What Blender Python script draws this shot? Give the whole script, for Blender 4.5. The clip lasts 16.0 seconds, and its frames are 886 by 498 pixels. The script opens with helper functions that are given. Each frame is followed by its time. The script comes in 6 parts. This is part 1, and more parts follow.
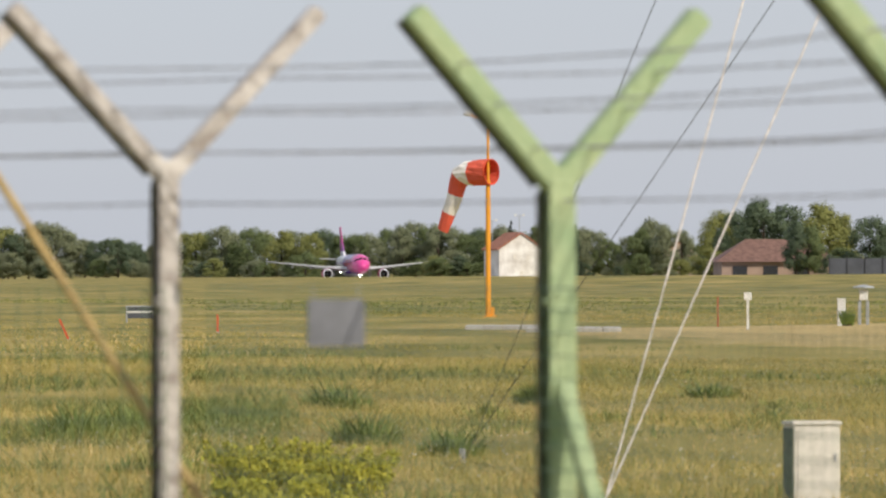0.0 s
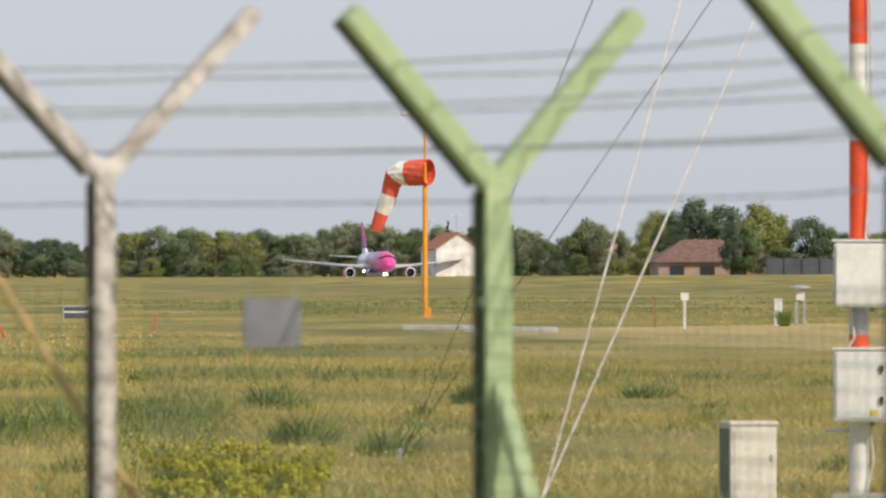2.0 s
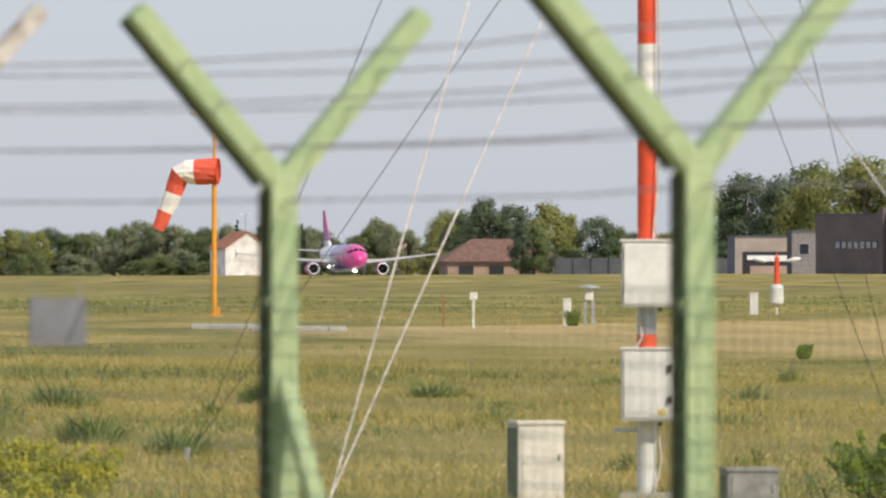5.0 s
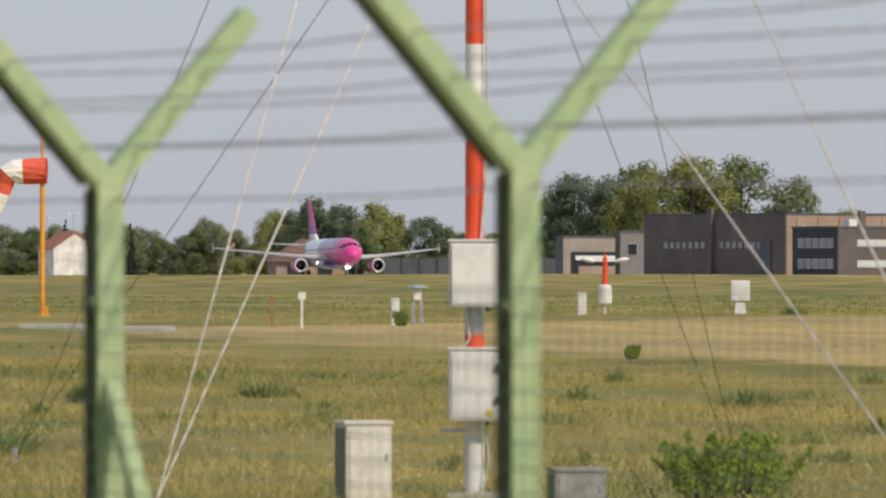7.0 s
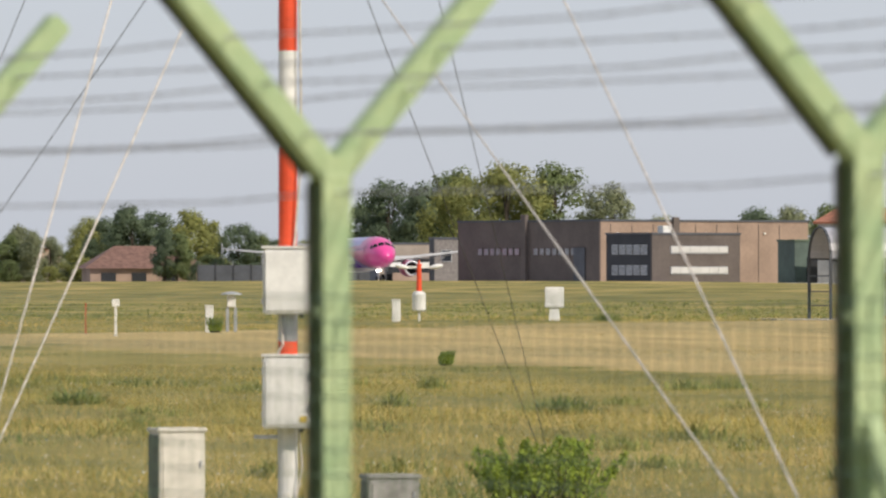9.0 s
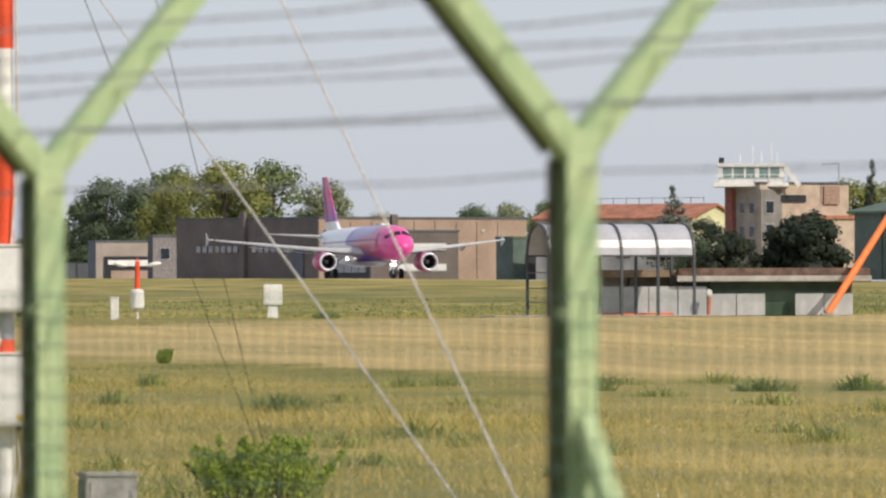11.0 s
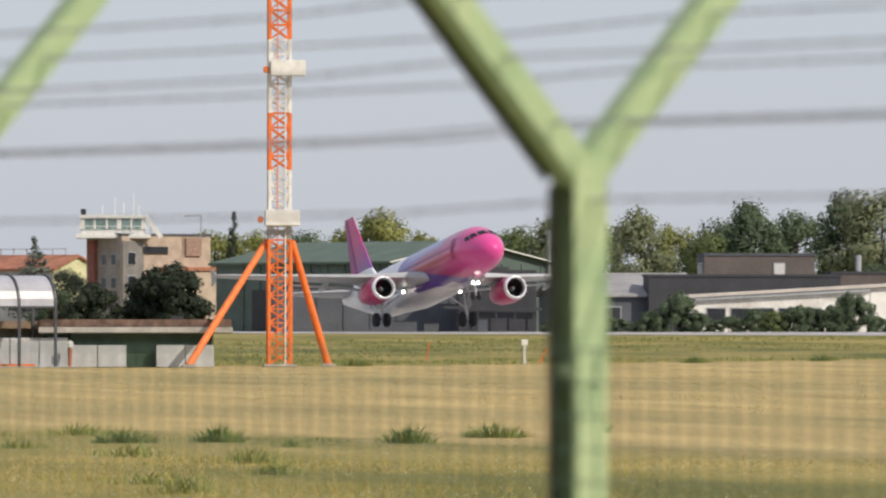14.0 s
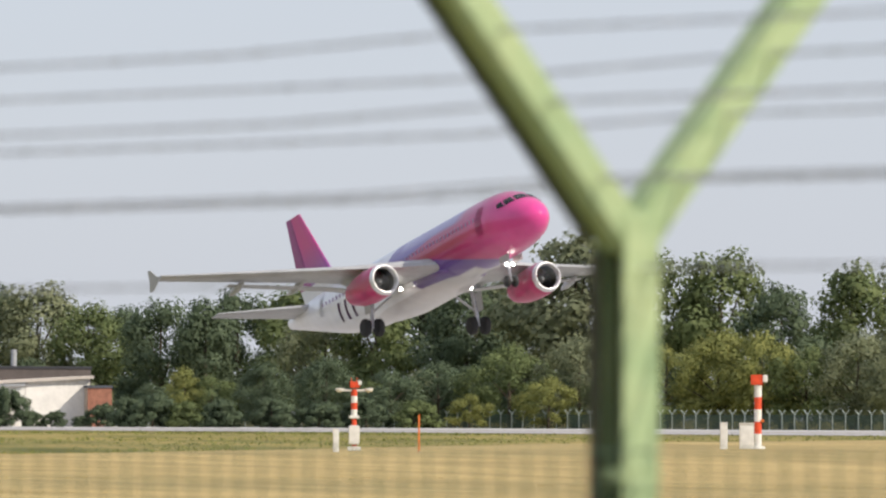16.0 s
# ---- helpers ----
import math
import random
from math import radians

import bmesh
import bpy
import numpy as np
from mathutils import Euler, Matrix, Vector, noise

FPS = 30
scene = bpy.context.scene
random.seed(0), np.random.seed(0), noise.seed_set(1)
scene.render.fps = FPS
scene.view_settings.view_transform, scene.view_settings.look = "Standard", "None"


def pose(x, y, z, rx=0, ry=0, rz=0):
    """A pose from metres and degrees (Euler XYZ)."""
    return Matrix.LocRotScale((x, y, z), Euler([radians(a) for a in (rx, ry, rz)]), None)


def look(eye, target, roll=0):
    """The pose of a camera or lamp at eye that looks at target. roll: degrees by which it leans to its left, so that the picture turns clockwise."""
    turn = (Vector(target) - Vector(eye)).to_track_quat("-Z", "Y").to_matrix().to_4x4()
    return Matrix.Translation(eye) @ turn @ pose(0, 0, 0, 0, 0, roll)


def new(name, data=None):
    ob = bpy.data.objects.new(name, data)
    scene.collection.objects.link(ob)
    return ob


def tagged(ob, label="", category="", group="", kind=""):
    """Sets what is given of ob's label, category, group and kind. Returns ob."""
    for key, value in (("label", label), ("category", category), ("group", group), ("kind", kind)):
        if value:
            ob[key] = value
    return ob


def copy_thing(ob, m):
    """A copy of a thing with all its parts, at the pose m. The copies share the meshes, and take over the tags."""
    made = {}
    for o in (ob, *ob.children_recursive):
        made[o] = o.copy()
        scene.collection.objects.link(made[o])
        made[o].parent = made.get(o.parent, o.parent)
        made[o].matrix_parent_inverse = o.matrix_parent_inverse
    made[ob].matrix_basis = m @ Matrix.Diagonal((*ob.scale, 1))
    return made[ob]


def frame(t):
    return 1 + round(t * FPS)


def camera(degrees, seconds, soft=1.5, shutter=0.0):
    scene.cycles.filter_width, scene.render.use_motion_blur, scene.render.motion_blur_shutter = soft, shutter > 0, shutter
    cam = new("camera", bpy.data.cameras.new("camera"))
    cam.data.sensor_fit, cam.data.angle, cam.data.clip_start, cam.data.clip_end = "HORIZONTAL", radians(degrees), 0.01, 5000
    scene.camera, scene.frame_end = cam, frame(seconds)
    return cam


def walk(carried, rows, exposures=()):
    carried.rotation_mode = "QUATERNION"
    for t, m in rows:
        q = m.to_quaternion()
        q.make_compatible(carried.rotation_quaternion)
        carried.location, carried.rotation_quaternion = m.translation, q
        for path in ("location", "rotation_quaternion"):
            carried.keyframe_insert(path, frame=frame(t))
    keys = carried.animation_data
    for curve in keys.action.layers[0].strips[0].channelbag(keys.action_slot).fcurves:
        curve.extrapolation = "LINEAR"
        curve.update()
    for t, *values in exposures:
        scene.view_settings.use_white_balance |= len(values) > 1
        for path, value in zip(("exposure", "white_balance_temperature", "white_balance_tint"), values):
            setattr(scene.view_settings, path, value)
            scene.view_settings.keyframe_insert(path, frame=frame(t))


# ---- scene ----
# Survey: the eye stands over the origin; bearings in mrad clockwise from +y, distances in metres.
EYE = 1.7
RUN = -0.1611            # bearing (rad) of the runway's far end
RUN_Q = 232.0            # the runway's centre line lies this far to the side of the eye
DIR_U = Vector((math.sin(RUN), math.cos(RUN), 0))
DIR_N = Vector((math.cos(RUN), -math.sin(RUN), 0))


def view(t, yaw, pitch, roll=0.0, arm=0.27):
    """Camera row: yaw and pitch in mrad, roll in degrees; the lens swings on an arm about a standing pivot."""
    turn = Matrix.Rotation(-yaw / 1000, 4, "Z") @ Matrix.Rotation(math.pi / 2 + pitch / 1000, 4, "X")
    eye = Vector((0, -arm, EYE)) + Vector((math.sin(yaw / 1000), math.cos(yaw / 1000), 0)) * arm
    return t, Matrix.Translation(eye) @ turn @ pose(0, 0, 0, 0, 0, roll)


cam = camera(6.41, 16.0, soft=2.3)
cam.data.dof.use_dof = True
cam.data.dof.focus_distance = 260.0
cam.data.dof.aperture_fstop = 14.0
ROWS = [
    (0, 0.000, 2.643, -0.12),
    (0.5, 1.977, 2.584, -0.12),
    (1, 3.998, 2.611, -0.11),
    (1.5, 6.044, 2.629, -0.10),
    (2, 7.962, 2.645, -0.09),
    (2.5, 10.845, 2.464, -0.09),
    (3, 14.624, 2.578, -0.08),
    (5.5, 40.055, 2.449, 0.03),
    (6, 45.455, 2.392, 0.04),
    (6.5, 50.851, 2.464, 0.06),
    (7, 56.263, 2.539, 0.06),
    (7.5, 61.610, 2.572, 0.07),
    (8, 66.934, 2.563, 0.08),
    (10.5, 105.215, 4.557, -0.15),
    (11, 115.311, 3.030, -0.14),
    (11.5, 125.968, 2.550, -0.13),
    (12, 137.278, 4.237, -0.13),
    (12.5, 149.007, 5.969, -0.12),
    (13, 161.938, 7.372, -0.11),
    (13.5, 177.651, 8.521, -0.10),
    (14, 195.914, 9.449, 0.01),
    (14.5, 216.550, 10.898, 0.07),
    (15, 238.287, 13.572, 0.19),
    (15.5, 266.711, 17.084, 0.22),
    (16, 302.495, 21.586, 0.20),
]
walk(cam, [view(*r) for r in ROWS], [
    (0, 0.02), (0.5, 0.11), (1, 0.03), (1.5, 0.05), (2.5, 0.11), (3, 0.17), (5.5, 0.03), (6, -0.16), (6.5, -0.14), (7, -0.16), (7.5, -0.1), (8, 0.0), (10.5, 0.10), (11, 0.13), (11.5, 0.22), (12, 0.26),
    (12.5, 0.23), (13, 0.12), (13.5, 0.16), (14, 0.04), (14.5, 0.09), (15, 0.19), (16, 0.19)])

# ---- light ----
world = bpy.data.worlds.new("sky")
scene.world = world
world.use_nodes = True
SUN_EL, SUN_AZ = 36.0, 140.0     # degrees; azimuth clockwise from +y
nt = world.node_tree
sky = nt.nodes.new("ShaderNodeTexSky")
sky.sky_type, sky.sun_disc = "NISHITA", False
sky.sun_elevation, sky.sun_rotation = radians(SUN_EL), radians(SUN_AZ)
sky.dust_density, sky.air_density = 1.0, 1.0
sky.ozone_density = 3.0
# a bright even haze lies over the clear sky
haze = nt.nodes.new("ShaderNodeMix")
haze.data_type = "RGBA"
haze.inputs[0].default_value = 0.72
haze.inputs[7].default_value = (5.95, 6.24, 7.2, 1)
nt.links.new(sky.outputs[0], haze.inputs[6])
nt.links.new(haze.outputs[2], nt.nodes["Background"].inputs[0])
nt.nodes["Background"].inputs[1].default_value = 0.1
sun = new("sun", bpy.data.lights.new("sun", "SUN"))
sun.data.energy, sun.data.angle, sun.data.color = 3.6, radians(0.6), (1.0, 0.90, 0.77)
sa, se = radians(SUN_AZ), radians(SUN_EL)
sun.matrix_world = look((math.sin(sa) * math.cos(se) * 100, math.cos(sa) * math.cos(se) * 100, math.sin(se) * 100), (0, 0, 0))

# ---- materials ----
def mat(name, col, rough=0.7, metal=0.0, var=0.15, scale=3.0, bump=0.0, bscale=40.0, col2=None, coord="Object", spec=0.5, rnd=0.0, island=False, stretch=(1, 1, 1)):
    """A painted or natural surface: two scales of colour variation, fine relief, piece-to-piece variation."""
    m = bpy.data.materials.new(name)
    m.use_nodes = True
    n, l = m.node_tree.nodes, m.node_tree.links
    b = n["Principled BSDF"]
    b.inputs["Roughness"].default_value, b.inputs["Metallic"].default_value = rough, metal
    b.inputs["Specular IOR Level"].default_value = spec
    tc = n.new("ShaderNodeTexCoord")
    mp = n.new("ShaderNodeMapping")
    mp.inputs["Scale"].default_value = stretch
    l.new(tc.outputs[coord], mp.inputs[0])
    big, fine = n.new("ShaderNodeTexNoise"), n.new("ShaderNodeTexNoise")
    for node, sc in ((big, scale), (fine, scale * 7.3)):
        node.inputs["Scale"].default_value, node.inputs["Detail"].default_value = sc, 5
        l.new(mp.outputs[0], node.inputs["Vector"])
    add = n.new("ShaderNodeMath")
    add.operation = "MULTIPLY_ADD"
    add.inputs[1].default_value = 0.45
    l.new(fine.outputs["Fac"], add.inputs[0])
    l.new(big.outputs["Fac"], add.inputs[2])
    ramp = n.new("ShaderNodeValToRGB")
    c2 = col2 or tuple(c * (1 - 2.2 * var) for c in col)
    c1 = tuple(min(1, c * (1 + var)) for c in col) if col2 is None else col
    ramp.color_ramp.elements[0].position, ramp.color_ramp.elements[0].color = 0.5, (*c2, 1)
    ramp.color_ramp.elements[1].position, ramp.color_ramp.elements[1].color = 0.92, (*c1, 1)
    l.new(add.outputs[0], ramp.inputs[0])
    out = ramp.outputs[0]
    if rnd or island:
        if island:
            src = n.new("ShaderNodeNewGeometry").outputs["Random Per Island"]
        else:
            src = n.new("ShaderNodeObjectInfo").outputs["Random"]
        hsv = n.new("ShaderNodeHueSaturation")
        mr = n.new("ShaderNodeMapRange")
        mr.inputs[3].default_value, mr.inputs[4].default_value = 1 - rnd, 1 + rnd
        l.new(src, mr.inputs[0])
        l.new(mr.outputs[0], hsv.inputs["Value"])
        mh = n.new("ShaderNodeMapRange")
        mh.inputs[3].default_value, mh.inputs[4].default_value = 0.5 + rnd * 0.06, 0.5 - rnd * 0.06
        l.new(src, mh.inputs[0])
        l.new(mh.outputs[0], hsv.inputs["Hue"])
        l.new(out, hsv.inputs["Color"])
        out = hsv.outputs[0]
    l.new(out, b.inputs["Base Color"])
    if bump:
        bp, bn = n.new("ShaderNodeBump"), n.new("ShaderNodeTexNoise")
        bn.inputs["Scale"].default_value, bn.inputs["Detail"].default_value = bscale, 4
        bp.inputs["Strength"].default_value, bp.inputs["Distance"].default_value = bump, 0.02
        l.new(tc.outputs[coord], bn.inputs["Vector"])
        l.new(bn.outputs["Fac"], bp.inputs["Height"])
        l.new(bp.outputs[0], b.inputs["Normal"])
    return m


def glow(name, col, strength):
    m = bpy.data.materials.new(name)
    m.use_nodes = True
    b = m.node_tree.nodes["Principled BSDF"]
    b.inputs["Emission Color"].default_value, b.inputs["Emission Strength"].default_value = (*col, 1), strength
    return m


# ---- building helpers ----
def spot(b, d, z=None):
    """The place at bearing b (mrad) and distance d, on the ground or at height z."""
    x, y = d * math.sin(b / 1000), d * math.cos(b / 1000)
    return Vector((x, y, ground_z(x, y) if z is None else z))


def ground_z(x, y):
    q = x * DIR_N.x + y * DIR_N.y
    s = x * DIR_U.x + y * DIR_U.y
    k = min(1, max(0, (q - 105) / 75))
    k = k * k * (3 - 2 * k)
    z = k * (0.9 - 0.0016 * max(0, s - 850) + 0.0000005 * max(0, s - 850) ** 2)
    # the runway sinks gently behind the crest of the field
    c = q - (219.9 + 0.0129 * s)
    side = math.exp(-(c / 18) ** 2) if c < 0 else min(1, max(0, (11 - c) / 5))
    z -= 0.0013 * max(0, s - 870) * side
    # a low grassy swell along the near edge of the runway's far half
    return z + 0.3 * math.exp(-((q - 199) / 7) ** 2) * min(1, max(0, (s - 640) / 80))


def solid(bm, smooth=False):
    me = bpy.data.meshes.new("mesh")
    bm.normal_update()
    bm.to_mesh(me)
    bm.free()
    if smooth:
        for f in me.polygons:
            f.use_smooth = True
    return me


def part(name, bm, material, parent=None, label="", smooth=False, place=None):
    """Links a bmesh (or a mesh) as one mesh object under a thing or a part."""
    me = bm if isinstance(bm, bpy.types.Mesh) else solid(bm, smooth)
    if not me.materials:
        for mm in (material if isinstance(material, (list, tuple)) else [material]):
            me.materials.append(mm)
    ob = new(name, me)
    ob.parent = parent
    if place is not None:
        ob.matrix_basis = place
    return tagged(ob, label)


def thing(name, place, label, category, group="", kind=""):
    ob = new(name)
    ob.matrix_basis = place if isinstance(place, Matrix) else Matrix.Translation(place)
    return tagged(ob, label, category, group, kind)


def box(sx, sy, sz, x=0, y=0, z=0, bev=0.0, bm=None, rot=None):
    """A box with its base centre at (x, y, z)."""
    b2 = bmesh.new()
    bmesh.ops.create_cube(b2, size=1, matrix=Matrix.Translation((0, 0, sz / 2)) @ Matrix.Diagonal((sx, sy, sz, 1)))
    if bev:
        bmesh.ops.bevel(b2, geom=b2.edges[:], offset=bev, segments=2, affect="EDGES")
    b2.transform(Matrix.Translation((x, y, z)) @ (rot or Matrix()))
    return merge(bm, b2)


def merge(bm, b2):
    if bm is None:
        return b2
    me = bpy.data.meshes.new("tmp")
    b2.to_mesh(me)
    b2.free()
    bm.from_mesh(me)
    bpy.data.meshes.remove(me)
    return bm


def rod(a, b, r, r2=None, seg=8, bm=None, caps=True):
    """A round bar from a to b."""
    a, b = Vector(a), Vector(b)
    b2 = bmesh.new()
    d = b - a
    bmesh.ops.create_cone(b2, cap_ends=caps, segments=seg, radius1=r, radius2=r if r2 is None else r2, depth=d.length)
    b2.transform(Matrix.Translation((a + b) / 2) @ d.to_track_quat("Z", "Y").to_matrix().to_4x4())
    return merge(bm, b2)


def bar(a, b, w, h, bm=None, bev=0.0, up="Y"):
    """A square bar from a to b."""
    a, b = Vector(a), Vector(b)
    d = b - a
    b2 = bmesh.new()
    bmesh.ops.create_cube(b2, size=1, matrix=Matrix.Diagonal((w, h, d.length, 1)))
    if bev:
        bmesh.ops.bevel(b2, geom=b2.edges[:], offset=bev, segments=2, affect="EDGES")
    b2.transform(Matrix.Translation((a + b) / 2) @ d.to_track_quat("Z", up).to_matrix().to_4x4())
    return merge(bm, b2)


def prism(points, depth, bm=None, m=None):
    """A flat outline in local x, z, extruded along y by depth, centred."""
    b2 = bmesh.new()
    f = b2.faces.new([b2.verts.new((x, -depth / 2, z)) for x, z in points])
    r = bmesh.ops.extrude_face_region(b2, geom=[f])
    bmesh.ops.translate(b2, verts=[v for v in r["geom"] if isinstance(v, bmesh.types.BMVert)], vec=(0, depth, 0))
    bmesh.ops.recalc_face_normals(b2, faces=b2.faces[:])
    if m is not None:
        b2.transform(m)
    return merge(bm, b2)


def lathe(profile, seg=20, bm=None, m=None, axis="Z", caps=True):
    """A turned form from (radius, height) pairs."""
    b2 = bmesh.new()
    rings = []
    for r, h in profile:
        ring = []
        for i in range(seg):
            a = 2 * math.pi * i / seg
            p = (r * math.cos(a), r * math.sin(a), h) if axis == "Z" else (h, r * math.cos(a), r * math.sin(a))
            ring.append(b2.verts.new(p))
        rings.append(ring)
    for r1, r2 in zip(rings, rings[1:]):
        for i in range(seg):
            b2.faces.new((r1[i], r1[(i + 1) % seg], r2[(i + 1) % seg], r2[i]))
    for ring in (rings[0], rings[-1]) if caps else ():
        b2.faces.new(ring)
    bmesh.ops.recalc_face_normals(b2, faces=b2.faces[:])
    if m is not None:
        b2.transform(m)
    return merge(bm, b2)


def facing(b, d, turn=0.0, z=None):
    """A place whose local -y looks back to the eye, turned clockwise by some degrees."""
    return Matrix.Translation(spot(b, d, z)) @ Matrix.Rotation(-b / 1000 - radians(turn), 4, "Z")

WHITE = mat("white painted steel", (0.74, 0.73, 0.69), 0.5, scale=4, var=0.08)
GREY_PAINT = mat("grey painted steel", (0.36, 0.37, 0.38), 0.55, scale=3, var=0.1)
CABINET = mat("weathered cabinet", (0.66, 0.62, 0.54), 0.6, scale=5, var=0.08, bump=0.1)
# dark green-grey that holds the shade of the cabinets' left sides
CABSIDE = mat("dark cabinet side shade", (0.11, 0.13, 0.10), 0.7, scale=5, var=0.2)
RED = mat("signal red paint", (0.72, 0.075, 0.02), 0.5, scale=4, var=0.12)
ORANGE = mat("signal orange paint", (0.80, 0.19, 0.035), 0.5, scale=4, var=0.1)
YELLOW = mat("yellow orange pole paint", (0.78, 0.33, 0.02), 0.45, scale=3, var=0.08)
FENCE_GREEN = mat("flaking green fence paint", (0.42, 0.50, 0.27), 0.6, scale=9, col2=(0.27, 0.38, 0.20), bump=0.3, bscale=60)
FENCE_GREY = mat("galvanised fence steel", (0.66, 0.62, 0.57), 0.5, 0.1, scale=26, col2=(0.24, 0.20, 0.17), bump=0.3, bscale=60)
WIRE = mat("dull barbed wire", (0.40, 0.40, 0.43), 0.6, 0.4, scale=20)
ROPE = mat("pale guy rope", (0.60, 0.55, 0.48), 0.7, scale=20)
CABLE = mat("dark steel cable", (0.10, 0.10, 0.105), 0.5, 0.5, scale=20)
CONCRETE = mat("concrete", (0.44, 0.42, 0.38), 0.9, scale=1.2, var=0.15, bump=0.3, bscale=12)
ASPHALT = mat("pale runway asphalt", (0.44, 0.42, 0.40), 0.9, scale=0.3, var=0.12)
DARK = mat("dark opening", (0.02, 0.022, 0.026), 0.4, scale=2)
GLASS_DARK = mat("window glass", (0.03, 0.035, 0.045), 0.08, scale=1, spec=0.8)
BLACK_RUBBER = mat("tyre rubber", (0.025, 0.025, 0.027), 0.8, scale=6)
STEEL = mat("bare steel", (0.5, 0.5, 0.52), 0.35, 0.8, scale=8)
TERRACOTTA = mat("brown roof tiles", (0.19, 0.105, 0.08), 0.85, scale=1.5, var=0.2, bump=0.3, bscale=6)
REDROOF = mat("red tiled roof", (0.38, 0.155, 0.09), 0.85, scale=1.0, var=0.18, bump=0.3, bscale=6)
PLASTER = mat("white plaster wall", (0.80, 0.78, 0.72), 0.85, scale=0.5, col2=(0.50, 0.46, 0.40), bump=0.1)
# brown also paints shade on the hangar's left wall, beside its tan sunlit one
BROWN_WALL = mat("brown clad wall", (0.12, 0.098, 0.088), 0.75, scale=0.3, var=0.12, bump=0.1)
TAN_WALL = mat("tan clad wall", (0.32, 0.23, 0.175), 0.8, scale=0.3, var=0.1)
DARK_WALL = mat("charcoal wall", (0.036, 0.037, 0.043), 0.7, scale=0.4, var=0.12)
GREEN_WALL = mat("dull green sheet wall", (0.088, 0.125, 0.108), 0.65, scale=0.4, var=0.15)
GREEN_ROOF = mat("green sheet roof", (0.085, 0.125, 0.085), 0.6, scale=0.4, var=0.15)
GREY_WALL = mat("grey sheet wall", (0.080, 0.087, 0.102), 0.7, scale=0.4, var=0.12)
CREAM = mat("cream wall", (0.62, 0.60, 0.36), 0.85, scale=0.6, var=0.1)
PINKBRICK = mat("pale brick wall", (0.44, 0.35, 0.27), 0.85, scale=0.8, var=0.12)
BARK = mat("bark", (0.09, 0.07, 0.05), 0.95, scale=3, var=0.2, bump=0.5)

# ---- ground ----
def ground_material():
    m = bpy.data.materials.new("meadow")
    m.use_nodes = True
    n, l = m.node_tree.nodes, m.node_tree.links
    b = n["Principled BSDF"]
    b.inputs["Roughness"].default_value, b.inputs["Specular IOR Level"].default_value = 0.95, 0.15
    tc = n.new("ShaderNodeTexCoord")

    def tex(scale, stretch=(1, 1, 1), detail=5):
        mp, no = n.new("ShaderNodeMapping"), n.new("ShaderNodeTexNoise")
        mp.inputs["Scale"].default_value = stretch
        mp.inputs["Rotation"].default_value = (0, 0, -RUN)
        no.inputs["Scale"].default_value, no.inputs["Detail"].default_value = scale, detail
        l.new(tc.outputs["Object"], mp.inputs[0])
        l.new(mp.outputs[0], no.inputs["Vector"])
        return no.outputs["Fac"]

    def ramp(src, stops):
        r = n.new("ShaderNodeValToRGB")
        e = r.color_ramp.elements
        while len(e) < len(stops):
            e.new(0.5)
        for k, (pos, col) in zip(e, stops):
            k.position, k.color = pos, (*col, 1)
        l.new(src, r.inputs[0])
        return r.outputs[0]

    def mix(fac, a, c):
        x = n.new("ShaderNodeMix")
        x.data_type = "RGBA"
        l.new(fac, x.inputs[0])
        l.new(a, x.inputs[6])
        l.new(c, x.inputs[7])
        return x.outputs[2]

    green = ramp(tex(0.35, (0.5, 0.12, 1)), [(0.32, (0.13, 0.133, 0.036)), (0.5, (0.26, 0.22, 0.066)), (0.68, (0.40, 0.31, 0.11))])
    straw = ramp(tex(0.5, (0.8, 0.1, 1)), [(0.3, (0.36, 0.275, 0.115)), (0.55, (0.48, 0.36, 0.155)), (0.75, (0.56, 0.42, 0.19))])
    fine = ramp(tex(9.0, (1, 0.4, 1)), [(0.3, (0.7, 0.7, 0.7)), (0.7, (1.2, 1.2, 1.2))])
    att = n.new("ShaderNodeAttribute")
    att.attribute_name = "mown"
    wob = n.new("ShaderNodeMath")
    wob.operation = "MULTIPLY_ADD"
    wob.inputs[1].default_value, wob.inputs[2].default_value = 0.9, -0.45
    l.new(tex(0.5, (1, 0.3, 1)), wob.inputs[0])
    sm = n.new("ShaderNodeMath")
    sm.operation, sm.use_clamp = "ADD", True
    l.new(wob.outputs[0], sm.inputs[0])
    l.new(att.outputs["Fac"], sm.inputs[1])
    sharp = ramp(sm.outputs[0], [(0.35, (0, 0, 0)), (0.65, (1, 1, 1))])
    base = mix(sharp, green, straw)
    mul = n.new("ShaderNodeMix")
    mul.data_type, mul.blend_type = "RGBA", "MULTIPLY"
    mul.inputs[0].default_value = 1
    l.new(base, mul.inputs[6])
    l.new(fine, mul.inputs[7])
    l.new(mul.outputs[2], b.inputs["Base Color"])
    return m


def mown(x, y):
    """1 on the mown, straw-coloured strip along the runway, 0 on the tall meadow."""
    q, s = x * DIR_N.x + y * DIR_N.y, x * DIR_U.x + y * DIR_U.y
    lo = 36 + max(0, 170 - s) * 0.05
    far = min(300, 250 + (q - 58) * 1.5)
    return min(1, max(0, (q - lo) / 11 + 0.5)) * min(1, max(0, (far - s) / 12 + 0.5))


